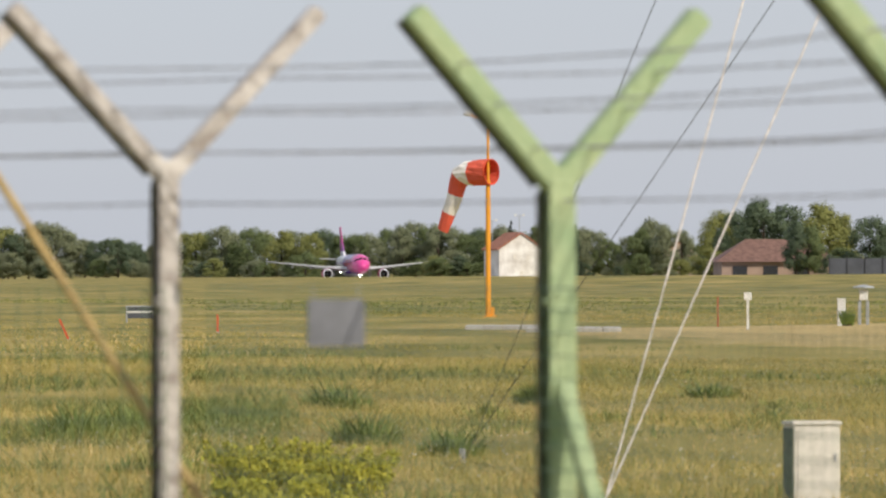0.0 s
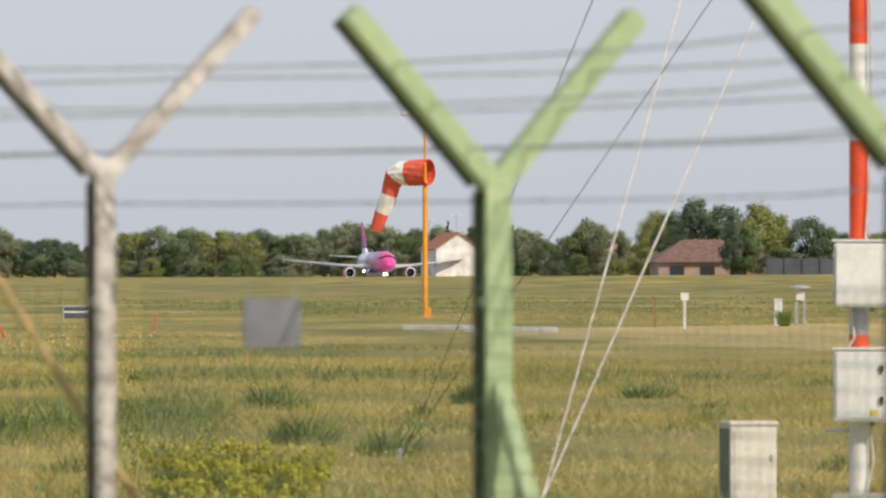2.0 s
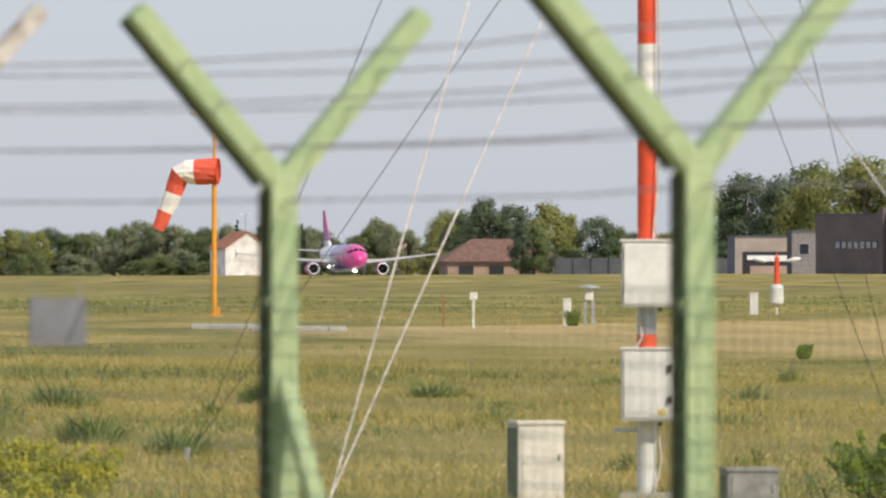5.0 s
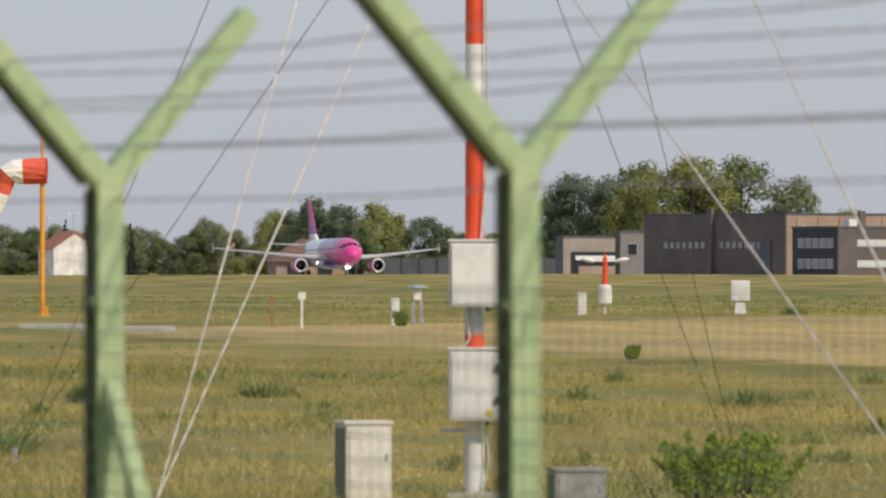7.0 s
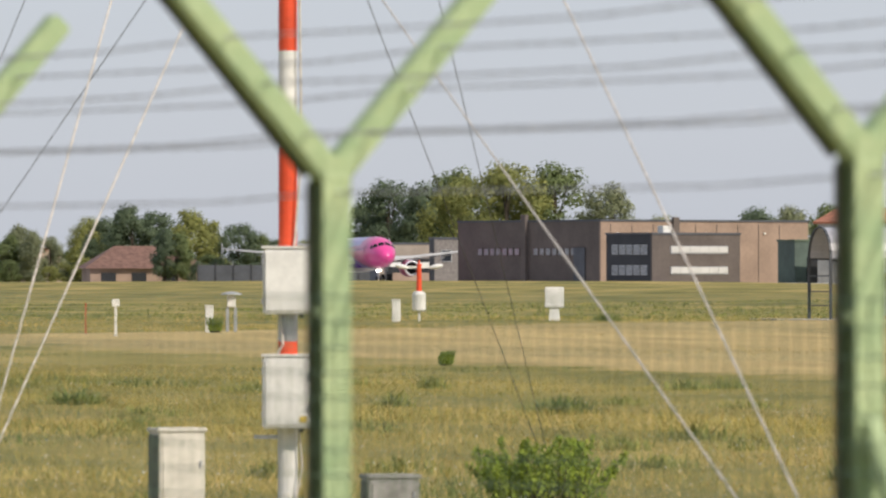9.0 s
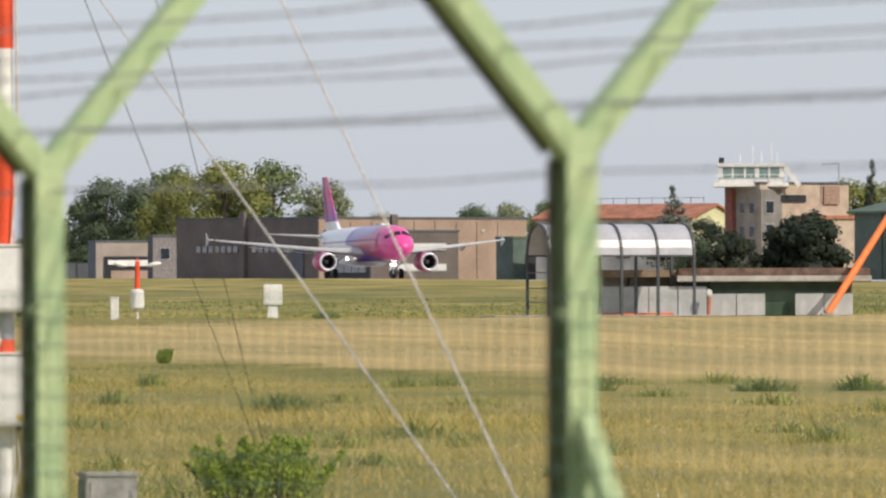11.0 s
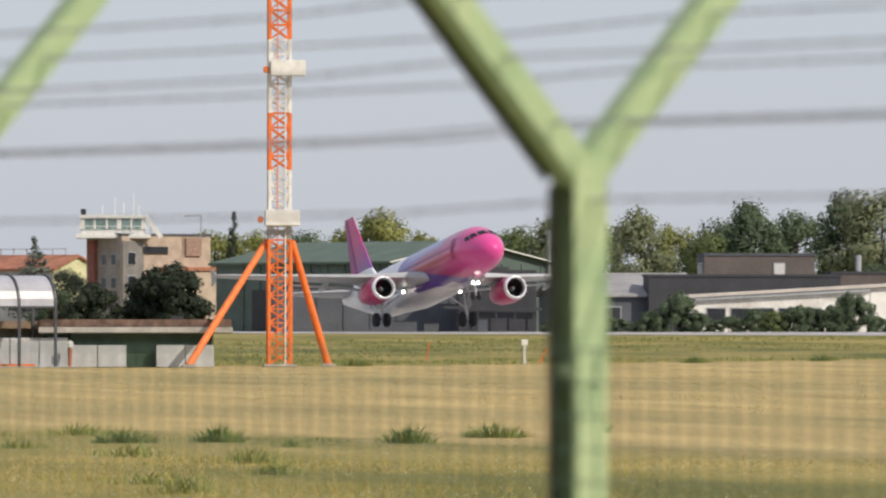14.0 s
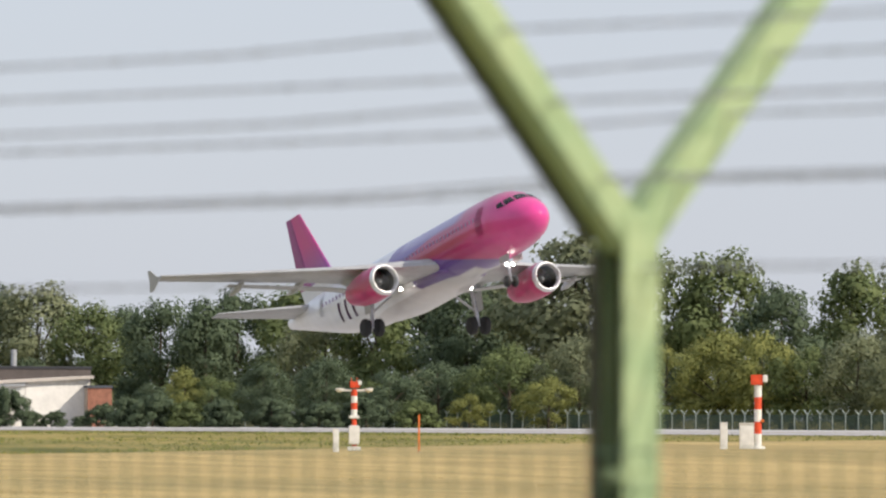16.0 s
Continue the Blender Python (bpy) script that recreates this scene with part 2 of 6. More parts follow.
def build_ground():
    qs = np.concatenate([np.linspace(-3000, -80, 12), np.arange(-60, 300, 3.0), np.linspace(305, 700, 30), np.linspace(800, 4600, 12)])
    ss = np.concatenate([np.linspace(-3000, -60, 12), np.arange(-40, 420, 5.0), np.linspace(430, 1600, 60), np.linspace(1700, 4900, 12)])
    verts, att = [], []
    for s in ss:
        for q in qs:
            p = DIR_U * float(s) + DIR_N * float(q)
            z = ground_z(p.x, p.y) + 0.05 * noise.noise((p.x * 0.07, p.y * 0.07, 0)) * (1 if 20 < s < 400 and q < 150 else 0)
            verts.append((p.x, p.y, z))
            att.append(mown(p.x, p.y))
    w = len(qs)
    faces = [(i * w + j, i * w + j + 1, (i + 1) * w + j + 1, (i + 1) * w + j) for i in range(len(ss) - 1) for j in range(w - 1)]
    me = bpy.data.meshes.new("ground")
    me.from_pydata(verts, [], faces)
    a = me.attributes.new("mown", "FLOAT", "POINT")
    a.data.foreach_set("value", att)
    me.materials.append(ground_material())
    for f in me.polygons:
        f.use_smooth = True
    if me.polygons[0].normal.z < 0:
        me.flip_normals()
    tagged(new("ground", me), "uneven airfield meadow, partly mown to straw", "ground", kind="structure")


build_ground()


def strip(name, q0, q1, s0, s1, material, label, lift=0.03, step=20):
    """A paved strip along the runway's direction, laid on the ground."""
    bm = bmesh.new()
    n = int((s1 - s0) / step) + 1
    rows = []
    for i in range(n + 1):
        s = s0 + (s1 - s0) * i / n
        row = []
        for k in range(19):
            q = q0 + (q1 - q0) * k / 18
            p = DIR_U * s + DIR_N * q
            row.append((p.x, p.y, ground_z(p.x, p.y) + lift))
        rows.append([bm.verts.new(v) for v in row])
    for a, b in zip(rows, rows[1:]):
        for k in range(18):
            bm.faces.new((a[k], a[k + 1], b[k + 1], b[k]))
    bmesh.ops.recalc_face_normals(bm, faces=bm.faces[:])
    if sum(f.normal.z for f in bm.faces) < 0:
        bmesh.ops.reverse_faces(bm, faces=bm.faces[:])
    tagged(part(name, bm, material), label, "runway", kind="structure")


strip("runway", RUN_Q - 23, RUN_Q + 23, -400, 2400, ASPHALT, "long pale grey asphalt runway", 0.03)
strip("taxiway", RUN_Q + 30, RUN_Q + 96, 300, 735, mat("pale concrete taxiway", (0.50, 0.48, 0.45), 0.9, scale=0.2, var=0.1), "pale concrete taxiway beyond the runway", 0.03)

# ---- the perimeter fence before the camera ----
FENCE_A, FENCE_STEP = Vector((0.252, 17.4, 0)), Vector((0.786, -1.907, 0))
FENCE_DIR = FENCE_STEP.normalized()
FENCE_SIDE = Vector((FENCE_DIR.y, -FENCE_DIR.x, 0)) * -1      # to the viewer's right
Y_Z, Y_OUT, Y_UP = 1.892, 0.345, 0.372


# dark colour that paints the shade on the posts' left sides
POST_SHADE = mat("dark post shade", (0.075, 0.075, 0.05), 0.9, scale=8, var=0.2)


def y_post(place, material, label, name="fence_post", width=0.062, brace=0, junction=Y_Z, out=Y_OUT, up=Y_UP):
    m = Matrix.Translation(place) @ Matrix(((FENCE_SIDE.x, FENCE_DIR.x, 0, 0), (FENCE_SIDE.y, FENCE_DIR.y, 0, 0), (0, 0, 1, 0), (0, 0, 0, 1)))
    t = thing(name, m, label, "fence post", "perimeter fence posts")
    dep, th = width * 1.0, 0.006
    bm = box(width, th, junction + 0.03, 0, dep / 2 - th / 2, 0, 0.0015)
    bm = box(width, th, junction + 0.03, 0, -dep / 2 + th / 2, 0, 0.0015, bm)
    bm = box(th, dep - 2 * th, junction + 0.03, width / 2 - th / 2, 0, 0, 0, bm)
    part("shaft", bm, material, t)
    # added dark plate: the shade inside the channel, put into the colour
    part("channel_shade", box(th, dep - 2 * th, junction, width * 0.12, 0, 0), POST_SHADE, t, "dark plate painting the shade inside the channel")
    for sg in (-1, 1):
        part("arm", bar((0, 0, junction - 0.01), (sg * out, 0, junction + up), width * 0.9, width * 0.85, bev=0.006), material, t)
    # added dark strips paint the shaded left edges of shaft and left arm
    part("shaft_shade", box(0.006, dep * 0.3, junction - 0.02, -width / 2 - 0.0035, -dep * 0.35, 0), POST_SHADE, t, "dark strip painting the shade on the left edge")
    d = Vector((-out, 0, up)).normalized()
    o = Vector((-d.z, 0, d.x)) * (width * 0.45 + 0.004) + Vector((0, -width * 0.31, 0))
    part("arm_shade", bar(Vector((-0.01, 0, junction)) + o + d * 0.02, Vector((-out, 0, junction + up)) + o, 0.006, width * 0.22, up="Y"), POST_SHADE, t, "dark strip painting the shade on the left edge")
    if brace:
        part("brace", bar((0.0, 0.03, 1.45), (0.0, 0.03 + brace, 0), width * 0.6, width * 0.6, bev=0.004), material, t)
    part("collar", box(width * 1.12, width * 0.95, 0.02, 0, 0, 1.62, 0.003), material, t)
    return t


POSTS = [FENCE_A + FENCE_STEP * k + Vector((dx, 0, 0)) for k, dx in enumerate((0, 0, 0.010, -0.028, -0.011))]
for k, p in enumerate(POSTS):
    y_post(p, FENCE_GREEN, "green painted steel Y-topped post with flaking paint", brace=(0.95, 0, 0.9, 0, 0)[k], junction=Y_Z + 0.012 * k)
GREY_POSTS = [Vector((-0.626, 17.9, 0)), Vector((-1.36, 18.6, 0))]
for p in GREY_POSTS:
    y_post(p, FENCE_GREY, "bare weathered grey steel Y-topped fence post", width=0.047, out=0.372, up=0.372, junction=Y_Z + 0.028)


def sag_wire(name, pts, r, material, label, twist=0.0):
    bm = None
    for a, b in zip(pts, pts[1:]):
        bm = rod(a, b, r, seg=5, bm=bm, caps=False)
        if twist:
            n = int((b - a).length / 0.1)
            for i in range(n):
                c = a.lerp(b, (i + 0.5) / n)
                d = Vector((random.uniform(-1, 1), random.uniform(-1, 1), random.uniform(-1, 1))).normalized() * twist
                bm = rod(c - d, c + d, r * 0.7, seg=3, bm=bm, caps=False)
    return tagged(part(name, bm, material), label, "wire", "fence wires")


WIRE_ENDS = [GREY_POSTS[1] + (GREY_POSTS[1] - GREY_POSTS[0]), GREY_POSTS[1], GREY_POSTS[0]] + POSTS + [POSTS[-1] + FENCE_STEP]
for sg, f in ((-1, 0.70), (-1, 0.46), (-1, 0.20), (1, 0.66), (1, 0.44), (1, 0.20), (0, -0.11)):
    pts = []
    for a, b in zip(WIRE_ENDS, WIRE_ENDS[1:]):
        for i in range(4):
            p = a.lerp(b, i / 4) + FENCE_SIDE * (sg * Y_OUT * f)
            p.z = Y_Z + 0.012 * max(0, WIRE_ENDS.index(a) - 3) + Y_UP * f - 0.003 * (1 - (i / 2 - 1) ** 2)
            pts.append(p)
    sag_wire("barbed_wire", pts, 0.0024, WIRE, "dull strand of barbed wire strung between post arms", 0.007)


def wire_mesh(a, b, top, pitch, r, material, label, name="wire_mesh"):
    """A welded mesh panel between two posts."""
    bm_verts, bm_faces = [], []

    def stick(p, q):
        d = (q - p).normalized()
        u = d.orthogonal().normalized()
        v = d.cross(u)
        i = len(bm_verts)
        for c in (p, q):
            for k in range(3):
                w = 2 * math.pi * k / 3
                bm_verts.append(c + (u * math.cos(w) + v * math.sin(w)) * r)
        bm_faces.extend([(i + k, i + (k + 1) % 3, i + 3 + (k + 1) % 3, i + 3 + k) for k in range(3)])
    n = int((b - a).length / pitch)
    for i in range(n + 1):
        p = a.lerp(b, i / n)
        stick(p, p + Vector((0, 0, top)))
    for j in range(int(top / pitch) + 1):
        z = Vector((0, 0, j * pitch + 0.01))
        stick(a + z, b + z)
    me = bpy.data.meshes.new("mesh")
    me.from_pydata(bm_verts, [], bm_faces)
    me.materials.append(material)
    return tagged(new(name, me), label, "wire mesh", "fence mesh", "stuff")


MESHGREEN = mat("green coated mesh wire", (0.16, 0.24, 0.12), 0.5, scale=20)
OFF = FENCE_SIDE * -0.04
ends = [POSTS[0] - FENCE_STEP, *POSTS, POSTS[-1] + FENCE_STEP]
for a, b in zip(ends, ends[1:]):
    wire_mesh(a + OFF, b + OFF, 1.66, 0.05, 0.0019, MESHGREEN, "green welded wire mesh panel between fence posts")
wire_mesh(GREY_POSTS[0] - Vector((1.6, -0.4, 0)), GREY_POSTS[0] + Vector((0.0, -0.04, 0)), 1.66, 0.05, 0.0019, MESHGREEN, "green welded wire mesh panel between fence posts")

# back of a small grey notice on the mesh
sign = thing("notice_board", Matrix.Translation(spot(-13.5, 17.55, 1.53)) @ Matrix.Rotation(radians(4), 4, "Z"), "plain grey back of a small notice on the fence", "sign")
part("panel", box(0.128, 0.004, 0.106, 0, 0, 0, 0.0015), mat("dull grey notice back", (0.20, 0.205, 0.225), 0.7, scale=10), sign)
for k in (-0.05, 0.05):
    part("fixing_wire", rod((k, 0.004, 0.1), (k, 0.03, 0.135), 0.0012, seg=4), WIRE, sign)

# slanting tan stay of the grey post
STAY = mat("sun-bleached timber", (0.50, 0.36, 0.15), 0.8, scale=10, var=0.2)
tagged(part("slanting_stay", rod((-1.10, 18.0, 2.05), (0.19, 18.0, 0.0), 0.0095, seg=8), STAY), "slanting sun-bleached timber stay beside the fence", "stay")

# ---- the guyed mast and cabinets in the near meadow ----
def mast():
    base = spot(60.5, 58)
    t = thing("guyed_mast", Matrix.Translation(base) @ Matrix.Rotation(-0.059, 4, "Z"), "slim red and white banded mast with two white boxes", "mast")
    part("foot", box(0.4, 0.4, 0.06, bev=0.01), CONCRETE, t)
    bands = [(0.06, 1.06, WHITE, "white painted band"), (1.06, 1.22, RED, "red painted band"), (1.22, 1.90, STEEL, "bare steel band"), (1.90, 2.64, RED, "red painted band"), (2.64, 3.35, WHITE, "white painted band")]
    z = 3.35
    k = 0
    while z < 8.6:
        bands.append((z, z + 0.72, (RED, WHITE)[k % 2], ("red painted band", "white painted band")[k % 2]))
        z, k = z + 0.72, k + 1
    for a, b, m, lab in bands:
        r = 0.068 if a > 1.8 else 0.072
        part("mast_section", rod((0, 0, a), (0, 0, b), r, seg=16), m, t, lab, smooth=False)
    for z0, h, lab in ((1.42, 0.48, "upper"), (0.585, 0.525, "lower")):
        bx = part("equipment_box", box(0.395, 0.2, h, 0.015 if lab == "upper" else 0.01, -0.14, z0, 0.012), WHITE, t, "weathered white equipment box")
        part("box_lid", box(0.415, 0.215, 0.018, 0.012, -0.14, z0 + h, 0.004), WHITE, bx)
        part("box_door", box(0.355, 0.012, h - 0.05, 0.012, -0.244, z0 + 0.025, 0.004), WHITE, bx)
        part("clamp", box(0.30, 0.02, 0.04, 0, -0.03, z0 + h / 2, 0.004), STEEL, bx)
        for zz in (0.2, 0.8):
            part("hinge", rod((-0.185, -0.245, z0 + h * zz - 0.02), (-0.185, -0.245, z0 + h * zz + 0.02), 0.008), STEEL, bx)
        part("cable_gland", rod((0.1, -0.12, z0 - 0.03), (0.1, -0.12, z0), 0.014), CABLE, bx)
    part("latch", box(0.02, 0.03, 0.05, 0.165, -0.26, 0.72), DARK, t)
    part("latch", box(0.02, 0.03, 0.05, 0.165, -0.26, 0.95), DARK, t)
    part("warning_label", box(0.05, 0.004, 0.045, 0.11, -0.253, 0.63), mat("yellow label", (0.75, 0.55, 0.1), 0.5), t, "small yellow warning label")
    # cables running down the mast
    for x0, zs in ((0.075, (4.5, 2.6, 1.92)), (-0.06, (1.42, 1.2, 1.11)), (0.08, (0.585, 0.3, 0.05))):
        bm = None
        pts = [Vector((x0 + 0.03 * math.sin(i * 2.1), -0.08, z)) for i, z in enumerate(zs)]
        for a, b in zip(pts, pts[1:]):
            bm = rod(a, b, 0.009, seg=6, bm=bm)
        part("cable", bm, ROPE, t)
    part("bracket", bar((-0.25, 0, 0.52), (0.0, 0, 0.52), 0.02, 0.03), STEEL, t)
    top = base
    for (b, d), m, r, lab, fixings in (((18.7, 50), ROPE, 0.0068, "pale guy rope stretched from mast to ground", (5.25, 8.35)), ((2.4, 70), CABLE, 0.0034, "thin dark guy cable stretched from mast to ground", (5.25, 8.35)),
                              ((137.2, 31), ROPE, 0.0056, "pale guy rope stretched from mast to ground", (4.7, 8.03)), ((93.4, 70), CABLE, 0.0034, "thin dark guy cable stretched from mast to ground", (5.25, 8.35))):
        for h in fixings:
            a = spot(b, d) + Vector((0.02 if h > 6 else -0.02, 0, 0))
            g = part("guy_rope", rod(a, top + Vector((0, 0, h)), r, seg=6), m)
            tagged(g, lab, "guy rope", "guys of the mast")
        peg = tagged(part("ground_anchor", rod(spot(b, d) - Vector((0, 0, 0.1)), spot(b, d) + Vector((0, 0, 0.12)), 0.03, seg=8), STEEL), "short steel ground anchor of a guy rope", "anchor", "guy anchors")
    return t


mast()


def cabinet(b, d, w, dep, h, front, side, label, turn=0.0):
    t = thing("street_cabinet", facing(b, d, turn), label, "cabinet")
    part("body", box(w, dep, h - 0.03, 0, dep / 2, 0, 0.006), [front], t)
    part("cap", box(w + 0.03, dep + 0.03, 0.03, 0, dep / 2, h - 0.03, 0.008), front, t)
    # the left side's shade is put into this panel's colour
    part("side_panel", box(0.006, dep - 0.01, h - 0.06, -w / 2 - 0.003, dep / 2, 0.01), side, t, "side panel painted darker for its shade")
    part("door", box(w - 0.05, 0.01, h - 0.1, 0, -0.005, 0.04, 0.003), front, t)
    part("lock", box(0.02, 0.012, 0.05, w * 0.38, -0.014, h * 0.55, 0.003), STEEL, t)


cabinet(47.2, 56, 0.34, 0.26, 0.625, CABINET, CABSIDE, "pale weathered utility cabinet standing in tall grass", turn=-17)
cabinet(74.0, 53, 0.35, 0.25, 0.37, mat("grey weathered concrete", (0.30, 0.29, 0.27), 0.9, scale=6, var=0.2), CABSIDE, "low dark grey concrete cabinet standing in grass", turn=-12)

# ---- the windsock ----
def windsock():
    base = Matrix.Translation(spot(5.71, 283))
    t = thing("windsock_pole", base, "yellow-orange steel windsock pole with a lamp on top", "pole")
    part("base_plate", box(0.5, 0.5, 0.06, 0.08, 0, 0, 0.01), YELLOW, t)
    part("lower_pole", rod((0, 0, 0), (0, 0, 4.9), 0.095, 0.085, 12), YELLOW, t)
    part("upper_pole", rod((0, 0, 4.9), (0, 0, 7.05), 0.055, 0.045, 10), YELLOW, t)
    part("hinge", box(0.2, 0.16, 0.3, 0.12, 0, 0.06, 0.02), YELLOW, t)
    arm = part("lamp_arm", rod((0, 0, 7.0), (-0.72, 0, 7.28), 0.03, seg=8), YELLOW, t)
    part("lamp_head", lathe([(0.05, 0), (0.16, 0.05), (0.16, 0.1), (0.04, 0.2)], 12, m=Matrix.Translation((-0.72, 0, 7.2))), WHITE, arm, "small white lamp head")
    s = thing("windsock", base @ pose(0, 0, 5.2), "limp red and white banded fabric windsock", "windsock")
    part("hoop", lathe([(0.44, 0.1), (0.47, 0.1), (0.47, 0.16), (0.44, 0.16)], 24, axis="X", caps=False), RED, s, "red metal hoop")
    path = [(0.1, 0, 0.465), (-0.3, -0.01, 0.46), (-0.68, -0.03, 0.44), (-1.0, -0.05, 0.42), (-1.24, -0.14, 0.38), (-1.38, -0.45, 0.34), (-1.48, -0.8, 0.31), (-1.63, -1.15, 0.3), (-1.78, -1.45, 0.27), (-1.92, -1.8, 0.25), (-2.06, -2.08, 0.21)]
    rings = []
    for i, (x, z, r) in enumerate(path):
        a, b = path[max(0, i - 1)], path[min(len(path) - 1, i + 1)]
        d = Vector((b[0] - a[0], 0, b[1] - a[1])).normalized()
        u = Vector((0, 1, 0))
        v = d.cross(u)
        rings.append([Vector((x, 0, z)) + (u * math.cos(2 * math.pi * k / 20) * (0.72 if i > 4 else 1) + v * math.sin(2 * math.pi * k / 20)) * r * (1 + 0.06 * math.sin(k * 2.3 + i * 1.7)) for k in range(20)])
    redcloth = mat("faded red sock fabric", (0.76, 0.12, 0.065), 0.85, scale=3, var=0.06)
    whitecloth = mat("off-white sock fabric", (0.88, 0.84, 0.76), 0.85, scale=3, var=0.04)
    for i0, i1, m in ((0, 2, redcloth), (2, 4, whitecloth), (4, 6, redcloth), (6, 8, whitecloth), (8, 10, redcloth)):
        bm = bmesh.new()
        vr = [[bm.verts.new(p) for p in ring] for ring in rings[i0:i1 + 1]]
        for a, b in zip(vr, vr[1:]):
            for k in range(20):
                bm.faces.new((a[k], a[(k + 1) % 20], b[(k + 1) % 20], b[k]))
        bmesh.ops.recalc_face_normals(bm, faces=bm.faces[:])
        bmesh.ops.solidify(bm, geom=bm.faces[:], thickness=0.012)
        part("fabric_band", bm, m, s, "red band" if m is redcloth else "white band")
    return s


sock = windsock()


# ---- airfield markers and instruments ----
def stake(b, d, h, w, m, label, plate=None, lean=0.0):
    t = thing("marker_stake", facing(b, d) @ pose(0, 0, 0, 0, lean, 0), label, "marker stake", "field markers")
    part("post", box(w, w * 0.7, h, 0, 0, 0, w * 0.1), m, t)
    if plate:
        part("head_plate", box(plate, 0.04, plate * 0.95, 0, -w * 0.5, h - plate * 0.9, 0.01), WHITE, t)
    part("footing", box(w * 2, w * 2, 0.03, 0, 0, 0, 0.005), CONCRETE, t)


FADED = mat("faded red paint", (0.42, 0.13, 0.06), 0.7, scale=6, var=0.2)
stake(38.5, 222, 1.04, 0.075, WHITE, "white marker stake with a square head", 0.22)
stake(34.7, 229, 0.92, 0.05, FADED, "thin faded red marker stake")
stake(-47.3, 195, 0.55, 0.05, RED, "leaning short red marker stake", lean=-24)
stake(-28.5, 215, 0.5, 0.05, RED, "short faded red marker stake")
stake(206.4, 322, 1.0, 0.10, WHITE, "white runway marker post with a square head", 0.26)
stake(208.2, 322, 0.75, 0.07, ORANGE, "leaning orange marker stake", lean=28)
stake(193.9, 340, 0.85, 0.05, ORANGE, "thin leaning orange marker stake", lean=12)
stake(299.8, 315, 1.5, 0.06, ORANGE, "thin orange marker stake with pale foot")


def stub(b, d, h, w, label, name="white_box"):
    t = thing(name, facing(b, d), label, "utility box", "field boxes")
    part("body", box(w, w * 0.8, h, 0, 0, 0, 0.02), WHITE, t)
    part("cap", box(w * 1.08, w * 0.9, 0.05, 0, 0, h, 0.01), WHITE, t)
    part("door", box(w * 0.8, 0.02, h * 0.7, 0, -w * 0.4, h * 0.15, 0.005), WHITE, t)


stub(50.3, 236, 0.78, 0.25, "small white utility box beside a green shrub")
stub(73.9, 290, 0.8, 0.32, "small white utility box in mown grass")
stub(289.3, 318, 0.9, 0.25, "small white utility post with grey base")
stub(338.3, 312, 1.02, 0.30, "small grey-white utility post with grey base")
stub(341.2, 312, 0.98, 0.58, "white framed equipment box beside a banded post")


def sensor(b, d):
    t = thing("weather_sensor", facing(b, d), "grey pillar sensor with a flat white hood", "sensor")
    for x in (-0.12, 0.12):
        part("leg", box(0.1, 0.12, 0.75, x, 0, 0, 0.01), GREY_PAINT, t)
    part("housing", box(0.26, 0.24, 0.36, 0, 0, 0.75, 0.02), WHITE, t)
    part("hood", lathe([(0.33, 1.13), (0.31, 1.17), (0.1, 1.22), (0.02, 1.23)], 16), GREY_PAINT, t)


sensor(53.1, 240)


def box_on_pedestal(b, d):
    t = thing("pedestal_cabinet", facing(b, d), "white cabinet on a tapered white pedestal", "cabinet")
    part("pedestal", lathe([(0.30, 0), (0.24, 0.48), (0.24, 0.5)], 4, m=Matrix.Rotation(math.pi / 4, 4, "Z")), WHITE, t)
    part("body", box(0.72, 0.5, 0.78, 0, 0, 0.5, 0.02), WHITE, t)
    part("door", box(0.6, 0.02, 0.64, 0, -0.255, 0.57, 0.005), WHITE, t)


box_on_pedestal(93.9, 300)


def approach_light(b, d, tall=True):
    """A red and white instrument post with cross arms."""
    t = thing("instrument_post", facing(b, d), "red and white banded instrument post with white cross arms", "instrument post", "instrument posts")
    part("foot", box(0.55, 0.45, 0.18, 0, 0, 0, 0.03), WHITE, t)
    part("cabinet", box(0.44, 0.36, 0.78, 0, 0, 0.26, 0.03), WHITE, t)
    part("neck", rod((0, 0, 0.16), (0, 0, 1.3), 0.1), RED, t)
    part("collar", box(0.42, 0.3, 0.12, 0, 0, 1.32, 0.02), WHITE, t)
    for i in range(4):
        part("mast_band", rod((0, 0, 1.42 + i * 0.27), (0, 0, 1.69 + i * 0.27), 0.125, seg=12), (WHITE, RED)[i % 2], t, ("white band", "red band")[i % 2])
    part("arm", box(1.3, 0.12, 0.09, 0, 0, 2.42, 0.02), WHITE, t)
    for sg in (-1, 1):
        part("cup", lathe([(0.04, 0), (0.16, 0.08), (0.18, 0.16), (0.03, 0.18)], 12, m=Matrix.Translation((sg * 0.6, 0, 2.38))), WHITE, t)
    part("head", box(0.4, 0.3, 0.26, 0.02, 0, 2.56, 0.03), RED, t)
    part("lamp_cap", box(0.16, 0.2, 0.18, 0.22, -0.06, 2.68, 0.02), WHITE, t)
    for k in (-0.12, 0.1):
        part("spike", rod((k, 0, 2.8), (k, 0, 2.98), 0.02, seg=6), RED, t)


approach_light(291.6, 322)


